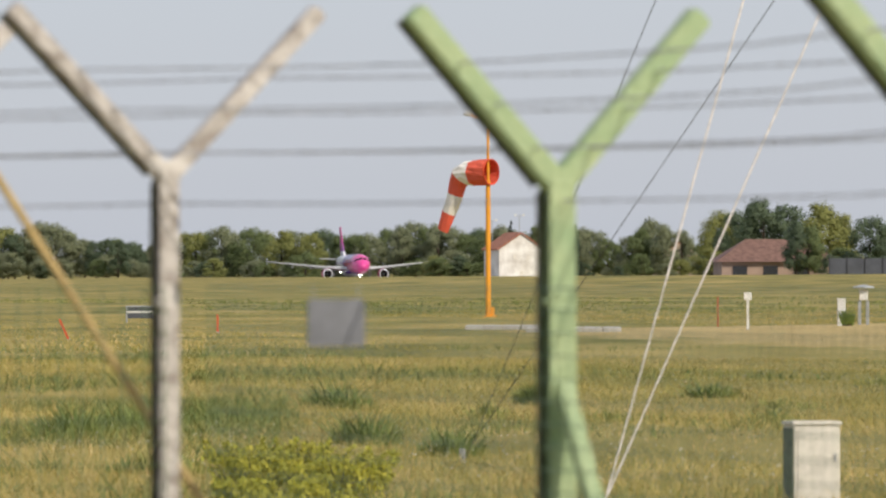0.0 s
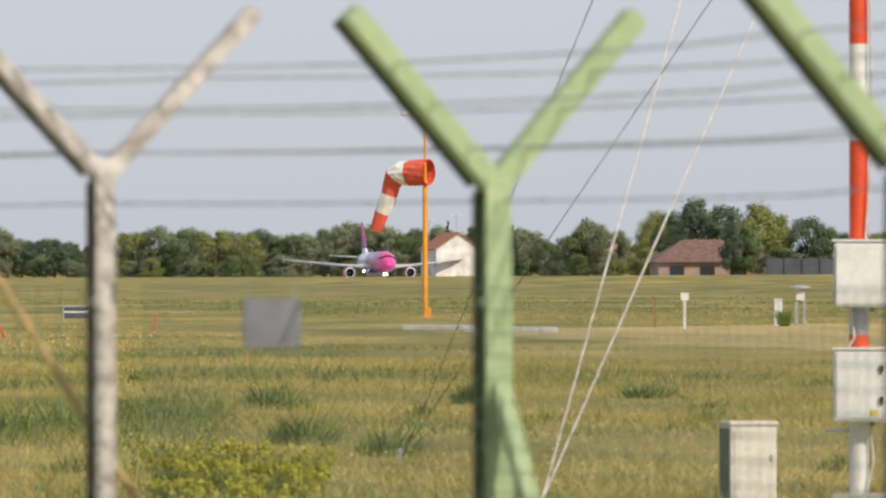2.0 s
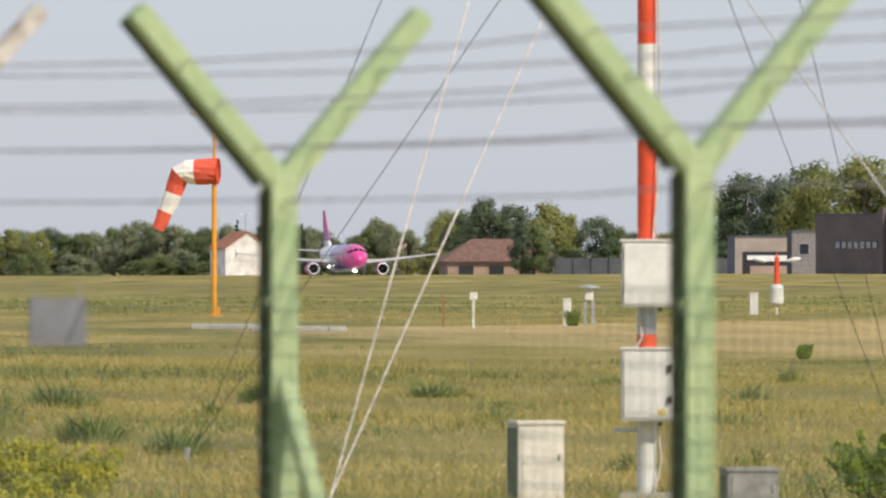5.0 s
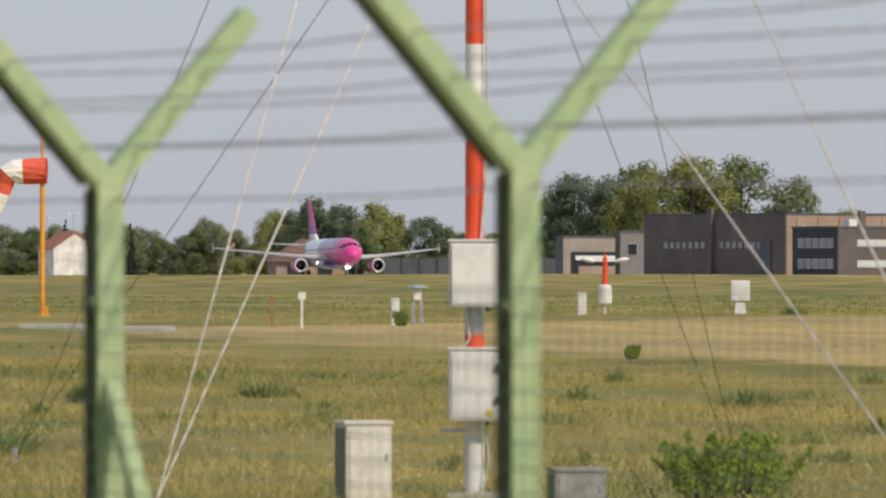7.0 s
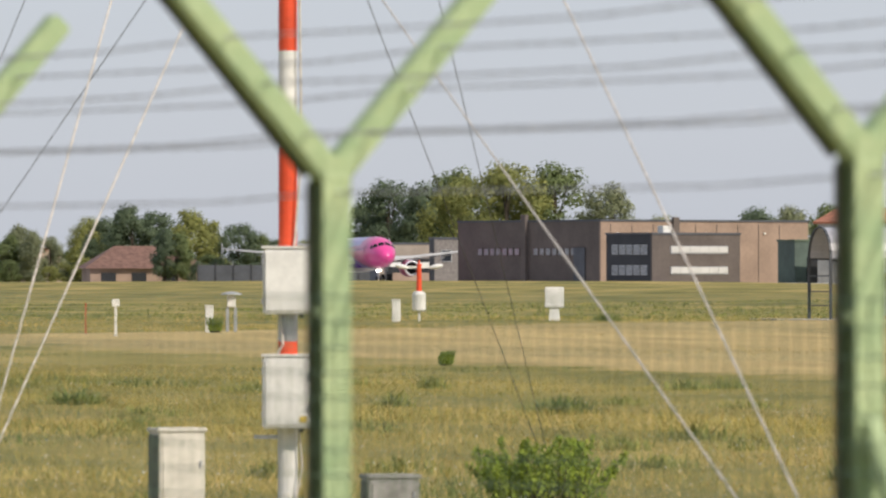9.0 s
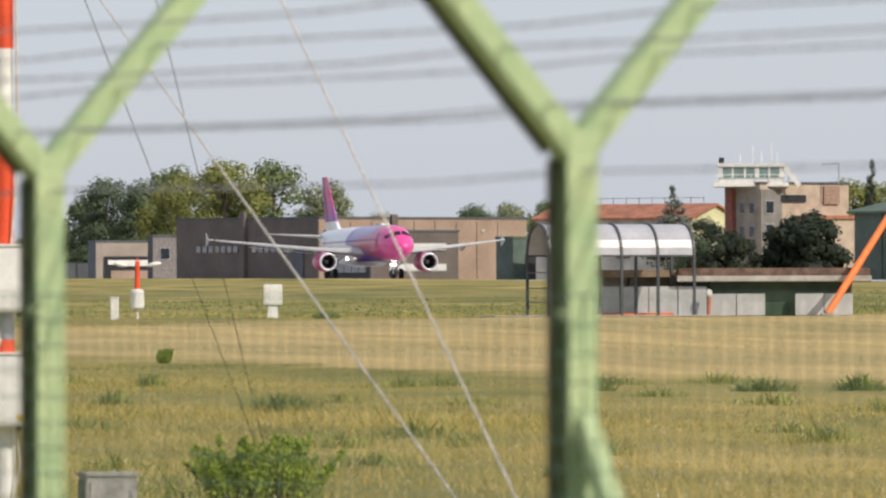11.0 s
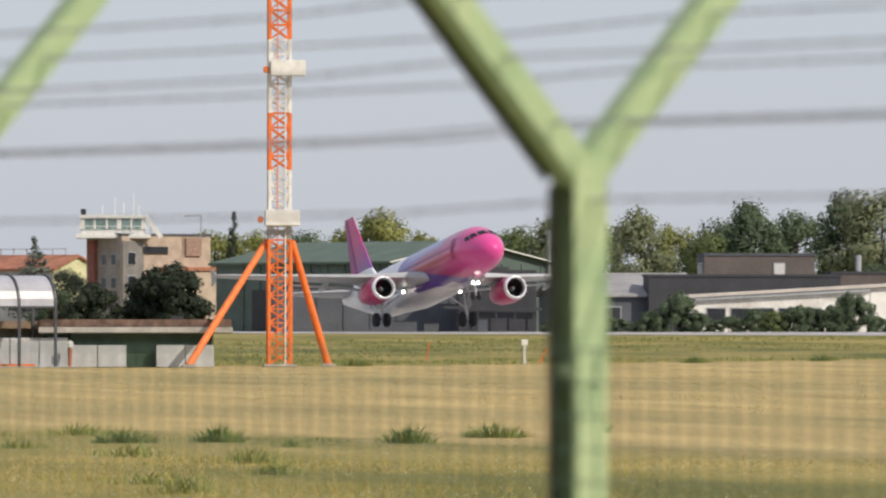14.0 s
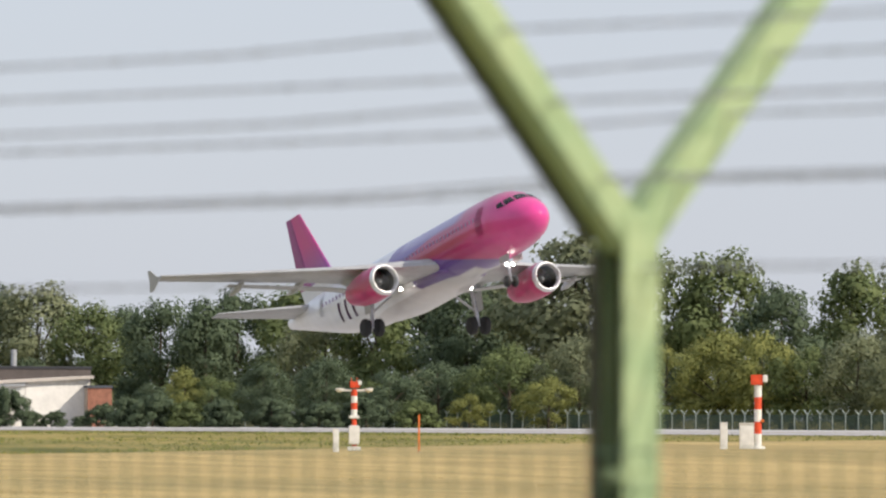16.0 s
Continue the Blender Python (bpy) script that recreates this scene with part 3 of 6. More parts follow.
def banded_post(b, d):
    t = thing("banded_post", facing(b, d), "red and white banded lamp post", "lamp post")
    part("foot", lathe([(0.3, 0), (0.28, 0.1), (0.14, 0.12)], 14), WHITE, t)
    for i in range(5):
        part("mast_band", rod((0, 0, 0.12 + i * 0.48), (0, 0, 0.60 + i * 0.48), 0.15, seg=14), (WHITE, RED)[(i) % 2], t, ("white band", "red band")[i % 2])
    part("head", box(0.48, 0.4, 0.4, -0.05, 0, 2.52, 0.03), RED, t, "red lamp housing")
    part("lens", box(0.2, 0.3, 0.3, 0.28, -0.05, 2.62, 0.03), WHITE, t)
    part("bolt_box", box(0.12, 0.12, 0.12, 0.18, -0.1, 1.05, 0.01), ORANGE, t)


banded_post(342.6, 312)


def wind_vane(b, d):
    t = thing("wind_instrument", facing(b, d), "white barrel instrument with red stem and white vane", "instrument post", "instrument posts")
    part("foot", rod((0, 0, 0), (0, 0, 0.45), 0.05), WHITE, t)
    part("barrel", lathe([(0.2, 0.4), (0.25, 0.46), (0.25, 1.02), (0.2, 1.12), (0.05, 1.15)], 18), WHITE, t, smooth=False)
    part("stem", rod((0, 0, 1.1), (0, 0, 2.15), 0.1, 0.09, 12), RED, t, "red stem")
    part("cross_arm", bar((-0.72, 0, 2.02), (0.72, 0, 2.02), 0.08, 0.08), WHITE, t)
    for sg in (-1, 1):
        part("vane_cup", loft_cup(sg), WHITE, t)
    part("tip", rod((0, 0, 2.1), (0, 0, 2.28), 0.03), RED, t)


def loft_cup(sg):
    bm = bmesh.new()
    bmesh.ops.create_uvsphere(bm, u_segments=12, v_segments=8, radius=1, matrix=Matrix.Translation((sg * 0.62, 0, 2.04)) @ Matrix.Rotation(sg * -0.2, 4, "Y") @ Matrix.Diagonal((0.26, 0.13, 0.09, 1)))
    return bm


wind_vane(76.8, 290)


def low_frame(b, d):
    t = thing("low_sign_frame", facing(b, d), "low white-framed dark sign board in the meadow", "sign")
    part("panel", box(1.1, 0.05, 0.36, 0, 0, 0.14, 0.01), GREY_WALL, t)
    part("top_bar", box(1.2, 0.08, 0.06, 0, -0.02, 0.50, 0.01), GREY_PAINT, t)
    for x in (-0.56, 0.56):
        part("leg", box(0.06, 0.07, 0.55, x, 0, 0, 0.01), GREY_PAINT, t)
    part("stripe", box(1.1, 0.01, 0.06, 0, -0.03, 0.32), WHITE, t)


low_frame(-37.8, 258)


def slab(b, d, w, dep):
    t = thing("concrete_slab", facing(b, d), "flat weathered concrete slab in the grass", "slab")
    for i in range(5):
        part("slab_piece", box(w / 5 - 0.02, dep, 0.12, (i - 2) * w / 5, dep / 2, 0, 0.01), CONCRETE, t)


slab(8.6, 222, 2.6, 6)
slab(16.5, 214, 2.6, 6)


# ---- the lattice tower on props ----
def lattice_tower(b, d):
    t = thing("lattice_tower", facing(b, d, -4), "orange and white lattice antenna tower on two slanting props", "tower")
    part("foundation", box(1.3, 1.3, 0.1, bev=0.02), CONCRETE, t)
    W = 0.86
    z = 0.1
    plan = [(5.0, ORANGE), (5.55, STEEL), (7.75, WHITE), (10.0, ORANGE), (11.15, WHITE), (12.9, WHITE), (15.8, ORANGE)]
    for top, m in plan:
        w = W if z < 5 else W * 0.93
        n = max(1, round((top - z) / 0.56))
        for sx in (-1, 1):
            for sy in (-1, 1):
                part("leg", bar((sx * w / 2, sy * w / 2, z), (sx * w / 2, sy * w / 2, top), 0.12, 0.12), m, t)
        for i in range(n):
            a, c = z + (top - z) * i / n, z + (top - z) * (i + 1) / n
            for sy in (-1, 1):
                q = [(-w / 2, sy * w / 2), (w / 2, sy * w / 2)]
                for p, r in ((q[0], q[1]), (q[1], q[0])):
                    part("diagonal", bar((*p, a), (*r, c), 0.055, 0.055), m, t)
                part("cross_bar", bar((*q[0], c), (*q[1], c), 0.06, 0.06), m, t)
            for sx in (-1, 1):
                part("diagonal", bar((sx * w / 2, -w / 2, a), (sx * w / 2, w / 2, c), 0.055, 0.055), m, t)
                part("cross_bar", bar((sx * w / 2, -w / 2, c), (sx * w / 2, w / 2, c), 0.06, 0.06), m, t)
        z = top
    for z0 in (5.55, 11.45):
        u = part("antenna_unit", box(1.38, 0.6, 0.62, 0.06 if z0 < 6 else 0.28, -0.62, z0, 0.03), WHITE, t, "pale box-shaped antenna unit")
        part("end_cap", box(0.2, 0.3, 0.26, -0.85 + (0.06 if z0 < 6 else 0.28), -0.62, z0 + 0.12, 0.04), ORANGE, u)
        part("bracket", bar((0.3, -0.4, z0 - 0.02), (0.3, -0.4, z0 - 0.5), 0.1, 0.1), STEEL, u)
    part("collar", box(1.05, 1.05, 0.2, 0, 0, 5.2, 0.02), GREY_PAINT, t)
    for fx, fy, sx in ((-3.85, -4.4, -1), (2.0, 0.9, 1)):
        part("prop", rod((fx, fy, 0.05), (sx * 0.5, 0, 4.95), 0.15, 0.13, 12), ORANGE, t, "orange tubular prop")
        part("prop_footing", box(0.5, 0.5, 0.12, fx, fy, 0, 0.02), CONCRETE, t)
    part("cable", rod((0.2, -0.5, 0.1), (0.2, -0.5, 11.4), 0.03, seg=6), WHITE, t)
    part("ladder_rail", bar((-0.1, -0.5, 0.2), (-0.1, -0.5, 15), 0.04, 0.04), ORANGE, t)


lattice_tower(175.4, 312)


# ---- the barrel-roofed shelter and its pit wall ----
CANOPY = mat("cloudy plastic canopy", (0.40, 0.40, 0.43), 0.35, scale=1, var=0.1)


def shelter(b, d):
    t = thing("barrel_shelter", facing(b, d, -20), "shelter with cloudy barrel roof on dark steel posts", "shelter")
    L, R, Z = 6.0, 1.25, 2.35
    frame_m = mat("dark shelter steel", (0.05, 0.055, 0.065), 0.5, scale=4)
    arc = [(math.cos(math.pi * i / 12), math.sin(math.pi * i / 12)) for i in range(13)]
    for k in range(4):
        x0, x1 = -L / 2 + L / 4 * k + 0.04, -L / 2 + L / 4 * (k + 1) - 0.04
        bm = bmesh.new()
        v = [[bm.verts.new((x, c * R, Z + s * R * 0.98)) for c, s in arc] for x in (x0, x1)]
        for i in range(12):
            bm.faces.new((v[0][i], v[0][i + 1], v[1][i + 1], v[1][i]))
        bmesh.ops.recalc_face_normals(bm, faces=bm.faces[:])
        if sum(f.normal.z for f in bm.faces) < 0:
            bmesh.ops.reverse_faces(bm, faces=bm.faces[:])
        bmesh.ops.solidify(bm, geom=bm.faces[:], thickness=0.03)
        part("roof_panel", bm, CANOPY, t)
    for k in range(5):
        x = -L / 2 + L / 4 * k
        bm = None
        for (c0, s0), (c1, s1) in zip(arc, arc[1:]):
            bm = bar((x, c0 * R * 1.02, Z + s0 * R), (x, c1 * R * 1.02, Z + s1 * R), 0.09, 0.07, bm)
        part("arch_rib", bm, frame_m, t)
        for sg in (-1, 1):
            part("post", box(0.1, 0.1, Z, x, sg * R, 0), frame_m, t)
    for zz in (0.55, 1.1, 1.7):
        part("end_rail", bar((-L / 2, -R, zz), (-L / 2, R, zz), 0.05, 0.05), frame_m, t)
    for sg in (-1, 1):
        part("side_rail", bar((-L / 2, sg * R, Z), (L / 2, sg * R, Z), 0.07, 0.07), frame_m, t)
    part("paving", box(L + 3.5, 3.4, 0.04, -0.6, 0, 0, 0.01), CONCRETE, t)


shelter(136.6, 308)


PALE_PANEL = mat("pale concrete panel", (0.50, 0.505, 0.51), 0.85, scale=0.8, var=0.08)


def pit_wall(b0, b1, d):
    m = facing((b0 + b1) / 2, d)
    t = thing("concrete_bunker", m, "long low concrete bunker with an overhanging slab roof", "bunker")
    L = (b1 - b0) / 1000 * d
    GREENP = mat("dark green panel", (0.035, 0.07, 0.045), 0.6, scale=2, var=0.15)
    n = 9
    for i in range(n):
        if i in (6,):
            continue
        x = -L / 2 + L * (i + 0.5) / n
        part("wall_panel", box(L / n - 0.03, 0.2, 1.15 if i < 4 else 0.86, x, 0, 0, 0.015), PALE_PANEL, t, "pale grey concrete panel")
    part("rear_wall", box(L, 0.2, 1.5, 0, 2.6, 0, 0.01), CONCRETE, t)
    part("recess_panel", box(L * 0.64, 0.08, 1.32, L * 0.17, 0.4, 0, 0.01), GREENP, t, "dark green recessed panel")
    sl = part("roof_slab", box(L * 0.74, 3.4, 0.24, L * 0.2, 1.3, 1.33, 0.03), CONCRETE, t, "pale concrete roof slab")
    part("gravel_layer", box(L * 0.73, 3.2, 0.3, L * 0.2, 1.35, 1.57, 0.03), mat("brown gravel", (0.17, 0.11, 0.085), 0.95, scale=3, var=0.25, bump=0.5), sl, "brown gravel layer")
    part("lower_slab", box(L * 0.36, 2.4, 0.3, -L * 0.33, 1.4, 1.5, 0.03), mat("brown painted slab", (0.26, 0.19, 0.13), 0.9, scale=2), t)
    for x in (-0.36, -0.2, -0.05):
        part("strut", bar((L * x, 0.3, 1.1), (L * x + 0.15, 0.6, 1.8), 0.06, 0.06), DARK, t)
    part("dark_unit", box(0.5, 0.5, 0.7, L * 0.36, 0.2, 1.3, 0.03), DARK_WALL, t)
    part("kerb_stripe", box(L * 0.3, 0.12, 0.12, -L * 0.33, -0.3, 0, 0.02), ORANGE, t, "faded orange kerb")
    h = thing("hydrant", m @ pose(-L * 0.05, -0.6, 0), "small red and white hydrant before the bunker", "hydrant")
    part("pipe", rod((0, 0, 0), (0.03, 0, 0.75), 0.08, seg=10), mat("faded hydrant red", (0.45, 0.16, 0.1), 0.6), h)
    part("cap", box(0.24, 0.2, 0.28, 0.03, 0, 0.75, 0.05), WHITE, h)


pit_wall(134.0, 167.2, 310)


def flood_mast(b, d, h):
    t = thing("flood_mast", facing(b, d), "thin distant floodlight mast above the trees", "mast", "floodlight masts")
    part("pole", rod((0, 0, -0.2), (0, 0, h), 0.12, 0.08, 8), GREY_PAINT, t)
    part("crossbar", bar((-0.9, 0, h), (0.9, 0, h), 0.12, 0.12), GREY_PAINT, t)
    for k in (-0.8, 0.8):
        part("floodlight", box(0.5, 0.3, 0.3, k, -0.1, h), WHITE, t)


flood_mast(9.65, 1560, 12.3)
flood_mast(6.2, 1600, 11.6)
flood_mast(44.0, 1480, 12.6)

# ---- buildings beyond the runway ----
def block(name, b, d, wl, wr, h, theta, left, right, roof, label, category="building", z0=-0.3, cap=0.25):
    """A flat-roofed building whose near upright corner stands at bearing b, distance d."""
    m = Matrix.Translation(spot(b, d)) @ Matrix.Rotation(-b / 1000 + radians(theta), 4, "Z")
    t = thing(name, m, label, category)
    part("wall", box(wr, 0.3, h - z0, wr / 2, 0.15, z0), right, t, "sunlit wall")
    # some callers pass a darker left colour that paints this wall's shade
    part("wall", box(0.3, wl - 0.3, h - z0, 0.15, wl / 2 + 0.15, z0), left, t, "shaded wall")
    part("wall", box(wr - 0.3, 0.3, h - z0, wr / 2 + 0.15, wl - 0.15, z0), right, t)
    part("wall", box(0.3, wl - 0.6, h - z0, wr - 0.15, wl / 2, z0), left, t)
    part("roof", box(wr - 0.1, wl - 0.1, 0.3, wr / 2, wl / 2, h - 0.4), roof, t)
    if cap:
        part("parapet", box(wr + 0.2, 0.42, cap, wr / 2, 0.1, h), roof, t)
        part("parapet", box(0.42, wl - 0.2, cap, 0.1, wl / 2 + 0.2, h), roof, t)
    return t


def pane_r(t, x, z, w, h, m=None, frame_m=None):
    """A window in the right-hand wall (along local x)."""
    wdw = part("window", box(w + 0.2, 0.1, h + 0.2, x, -0.04, z - 0.1), frame_m or GREY_PAINT, t)
    part("pane", box(w, 0.05, h, x, -0.1, z), m or GLASS_DARK, wdw)


def pane_l(t, y, z, w, h, m=None, frame_m=None):
    wdw = part("window", box(0.1, w + 0.2, h + 0.2, -0.04, y, z - 0.1), frame_m or GREY_PAINT, t)
    part("pane", box(0.05, w, h, -0.1, y, z), m or GLASS_DARK, wdw)


def gabled(name, b, d, wl, wr, eave, ridge, theta, left, right, roof, label, ridge_along="left", over=0.4, z0=-0.3):
    """A gabled building with its near corner at bearing b; the ridge runs along the left or the right wall."""
    m = Matrix.Translation(spot(b, d)) @ Matrix.Rotation(-b / 1000 + radians(theta), 4, "Z")
    t = thing(name, m, label, "building")
    rise = ridge - eave
    part("wall", box(wr, 0.3, eave - z0, wr / 2, 0.15, z0), right, t)
    part("wall", box(0.3, wl - 0.3, eave - z0, 0.15, wl / 2 + 0.15, z0), left, t)
    part("wall", box(wr - 0.3, 0.3, eave - z0, wr / 2 + 0.15, wl - 0.15, z0), right, t)
    part("wall", box(0.3, wl - 0.6, eave - z0, wr - 0.15, wl / 2, z0), left, t)
    if ridge_along == "left":
        for y in (0.15, wl - 0.15):
            part("gable", prism([(0, eave), (wr, eave), (wr / 2, ridge)], 0.3, m=Matrix.Translation((0, y, 0))), right, t)
        for sg in (0, 1):
            x0 = -over if sg == 0 else wr + over
            part("roof", prism([(x0, eave - rise * over / (wr / 2)), (wr / 2, ridge), (wr / 2, ridge + 0.25), (x0, eave + 0.25 - rise * over / (wr / 2))], wl + 2 * over, m=Matrix.Translation((0, wl / 2, 0))), roof, t)
    else:
        turn = Matrix.Translation((wr / 2, 0, 0)) @ Matrix.Rotation(math.pi / 2, 4, "Z")
        for x in (0.15, wr - 0.15):
            part("gable", prism([(0, eave), (wl, eave), (wl / 2, ridge)], 0.3, m=Matrix.Translation((x, 0, 0)) @ Matrix.Rotation(math.pi / 2, 4, "Z")), left, t)
        for sg in (0, 1):
            x0 = -over if sg == 0 else wl + over
            part("roof", prism([(x0, eave - rise * over / (wl / 2)), (wl / 2, ridge), (wl / 2, ridge + 0.25), (x0, eave + 0.25 - rise * over / (wl / 2))], wr + 2 * over, m=turn), roof, t)
    return t


# white farmhouse
t = gabled("farmhouse", 7.1, 1500, 12, 8.6, 5.6, 8.5, 14, PLASTER, PLASTER, REDROOF, "white plastered farmhouse with stained walls and red roof")
for x, z in ((3.0, 3.6), (5.6, 3.5), (4.4, 0.6)):
    pane_r(t, x, z, 0.6, 0.8, bpy.data.materials["weathered cabinet"], PLASTER)

# brown-roofed barn and the grey yard fence beside it
def hip_roof(wr, wl, eave, ridge, over, inset):
    """A hipped roof over a plan wr by wl from the origin."""
    bm = bmesh.new()
    o = over
    v = [bm.verts.new(p) for p in ((-o, -o, eave), (wr + o, -o, eave), (wr + o, wl + o, eave), (-o, wl + o, eave), (inset, wl / 2, ridge), (wr - inset, wl / 2, ridge))]
    for f in ((0, 1, 5, 4), (1, 2, 5), (2, 3, 4, 5), (3, 0, 4), (3, 2, 1, 0)):
        bm.faces.new([v[i] for i in f])
    bmesh.ops.recalc_face_normals(bm, faces=bm.faces[:])
    return bm


t = block("barn", 35.2, 1290, 13, 18.5, 2.9, 6, TAN_WALL, TAN_WALL, TERRACOTTA, "low barn with a wide brown hipped roof", cap=0)
part("hipped_roof", hip_roof(18.5, 13, 2.6, 6.3, 1.0, 4.6), TERRACOTTA, t, "brown tiled hipped roof")
for x in (3, 8, 13):
    pane_r(t, x, 0.3, 2.4, 1.6, DARK, TAN_WALL)
t = thing("yard_fence", facing(62, 1240), "dark grey sheet yard fence", "fence")
for i in range(11):
    part("panel", box(2.75, 0.1, 3.3, -15 + i * 2.8, 0, -0.3), GREY_WALL, t)
    part("post", box(0.15, 0.16, 3.6, -16.4 + i * 2.8, -0.1, -0.3), DARK_WALL, t)
t = gabled("cottage", 27.6, 1640, 8, 9, 5.0, 7.4, 25, PINKBRICK, PINKBRICK, REDROOF, "distant cottage with an orange tiled roof")
pane_r(t, 3, 3, 1, 1.2)

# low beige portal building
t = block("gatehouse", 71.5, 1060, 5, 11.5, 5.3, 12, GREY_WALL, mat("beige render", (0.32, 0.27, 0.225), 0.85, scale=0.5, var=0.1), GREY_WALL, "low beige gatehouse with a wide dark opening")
part("opening", box(8.6, 0.2, 3.6, 5.4, -0.12, -0.2), DARK, t, "wide dark opening")
part("light_band", box(7.6, 0.1, 0.6, 5.4, -0.26, 2.3), WHITE, t, "white band inside the opening")
part("parked_panel", box(7.2, 0.15, 1.5, 5.6, -0.3, 0), TAN_WALL, t)
t = block("annex", 78.7, 1045, 5, 3.2, 5.9, 8, DARK_WALL, mat("dull annex wall", (0.22, 0.20, 0.185), 0.8), GREY_WALL, "small dark annex block beside the gatehouse")
pane_r(t, 1.6, 3.0, 1.2, 1.4)

# brown hangar with a two-storey office; left walls' shade is put into the colour
t = block("brown_hangar", 99.7, 985, 31, 32.5, 7.75, 36, BROWN_WALL, TAN_WALL, GREY_WALL, "large flat-roofed hangar, tan in sun, dark brown painted for shade")
for i in range(18):
    y = 3.0 + i * 1.35
    if i in (0, 9, 10):
        continue
    pane_l(t, y, 3.6, 0.85, 0.8, mat("pale clerestory glass", (0.30, 0.31, 0.33), 0.2) if i == 1 else bpy.data.materials["pale clerestory glass"], BROWN_WALL)
part("pilaster", box(0.5, 1.0, 9.0, -0.25, 16, -0.3), BROWN_WALL, t)
part("pilaster", box(0.9, 0.5, 8.6, 11.4, -0.25, -0.3), BROWN_WALL, t)
part("door", box(0.15, 2.4, 4.8, -0.1, 4.4, -0.3), GREY_WALL, t)
for i in range(9):
    part("wall_joint", box(0.08, 0.06, 7.6, 1.5 + i * 3.3, -0.04, -0.2), BROWN_WALL, t)
for i in range(6):
    part("wall_lamp", box(0.3, 0.2, 0.2, 2.5 + i * 4.6, -0.12, 6.2), WHITE, t)
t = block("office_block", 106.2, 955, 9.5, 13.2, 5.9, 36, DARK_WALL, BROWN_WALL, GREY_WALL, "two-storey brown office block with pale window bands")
for z in (1.1, 3.6):
    fr = part("window_band", box(8.6, 0.12, 0.95, 7.0, -0.06, z), GREY_PAINT, t, "pale ribbon window")
    for i in range(6):
        part("pane", box(1.36, 0.05, 0.70, 3.45 + i * 1.42, -0.15, z + 0.15), mat("bright blind", (0.58, 0.57, 0.55), 0.6, scale=0.4, var=0.05) if (z < 2 and i == 0) else bpy.data.materials["bright blind"], fr)
    for i in range(5):
        pane_l(t, 1.6 + i * 1.5, z, 1.1, 1.0, bpy.data.materials["pale clerestory glass"], GREY_PAINT)
part("roof_unit", box(1.2, 1.2, 1.0, 4, 3, 6.0, 0.05), WHITE, t)

# long hall with red roof
t = gabled("long_hall", 146.8, 905, 23.0, 8.5, 7.0, 8.5, 52, mat("pale grey hall wall", (0.50, 0.50, 0.50), 0.8, scale=0.5), CREAM, REDROOF, "long pale hall with red tiled roof and cream gable")
for i in range(4):
    pane_l(t, 5 + i * 5, 2.5, 2.2, 2.0)
for i in range(12):
    part("roof_rail", box(0.08, 0.08, 0.9, 4.2, 1.5 + i * 1.9, 8.6), GREY_PAINT, t)
part("roof_rail", bar((4.2, 1.5, 9.4), (4.2, 22.4, 9.4), 0.07, 0.07), GREY_PAINT, t)
t = block("green_shed", 124.2, 930, 4.0, 3.6, 4.9, 30, GREEN_WALL, GREEN_WALL, GREEN_ROOF, "small green shed with a dark door")
part("door", box(1.5, 0.12, 3.4, 2.4, -0.07, -0.3), DARK, t)

# control tower; left wall is a darker copy of the brick, shade painted in
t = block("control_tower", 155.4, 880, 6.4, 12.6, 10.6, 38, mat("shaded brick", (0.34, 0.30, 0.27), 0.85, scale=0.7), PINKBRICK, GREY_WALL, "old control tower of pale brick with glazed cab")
for z in (2.2, 4.8, 7.4):
    for y in (1.4, 3.2):
        pane_l(t, y, z, 0.7, 1.1)
    wdw = part("window", box(1.2, 0.1, 1.5, 1.2, -0.2, z - 0.1), GREY_PAINT, t)
    part("pane", box(1.0, 0.05, 1.3, 1.2, -0.27, z), GLASS_DARK, wdw)
# thin grey panel that paints the shade on this part of the facade
part("shade_panel", box(3.0, 0.16, 10.3, 1.5, -0.08, -0.3), mat("grey facade shade", (0.21, 0.195, 0.18), 0.85, scale=0.7, var=0.12), t, "grey panel painting the shade on the facade")
part("stair_column", box(0.5, 1.2, 10.4, -0.25, 5.0, -0.3), mat("red brick column", (0.28, 0.10, 0.08), 0.85), t, "red brick stair column")
part("balcony_recess", box(3.6, 0.2, 0.8, 4.6, -0.1, 8.6), DARK, t)
part("service_frame", box(2.2, 0.3, 2.0, 10.0, -0.15, 8.4), mat("rusty frame", (0.30, 0.2, 0.15), 0.8), t)
part("lower_wing_roof", box(7.5, 5, 0.4, 8.5, -2.2, 6.7), REDROOF, t)
part("lower_wing", box(7.0, 4.5, 7.0, 8.5, -2.2, -0.3), PINKBRICK, t)
cabm = Matrix.Translation((1.4, 3.4, 10.3)) @ Matrix.Rotation(radians(-38), 4, "Z")
cabp = part("cab_gallery", box(8.4, 6.0, 0.5, 0, 0, 0, 0.05), WHITE, t, "white gallery", place=cabm)
part("cab_sill", box(7.2, 5.2, 0.5, 0, 0, 0.5), WHITE, cabp)
part("cab_glass", box(7.0, 5.0, 1.35, 0, 0, 0.95), mat("greenish cab glass", (0.16, 0.26, 0.25), 0.1, spec=0.8), cabp, "greenish cab glazing")
for i in range(6):
    part("mullion", box(0.5 if i in (0, 3, 5) else 0.22, 0.1, 1.35, -3.4 + i * 1.36, -2.55, 0.95), WHITE, cabp)
for i in range(6):
    part("mullion", box(0.1, 0.25, 1.25, -3.55, -2.4 + i * 0.96, 1.0), WHITE, cabp)
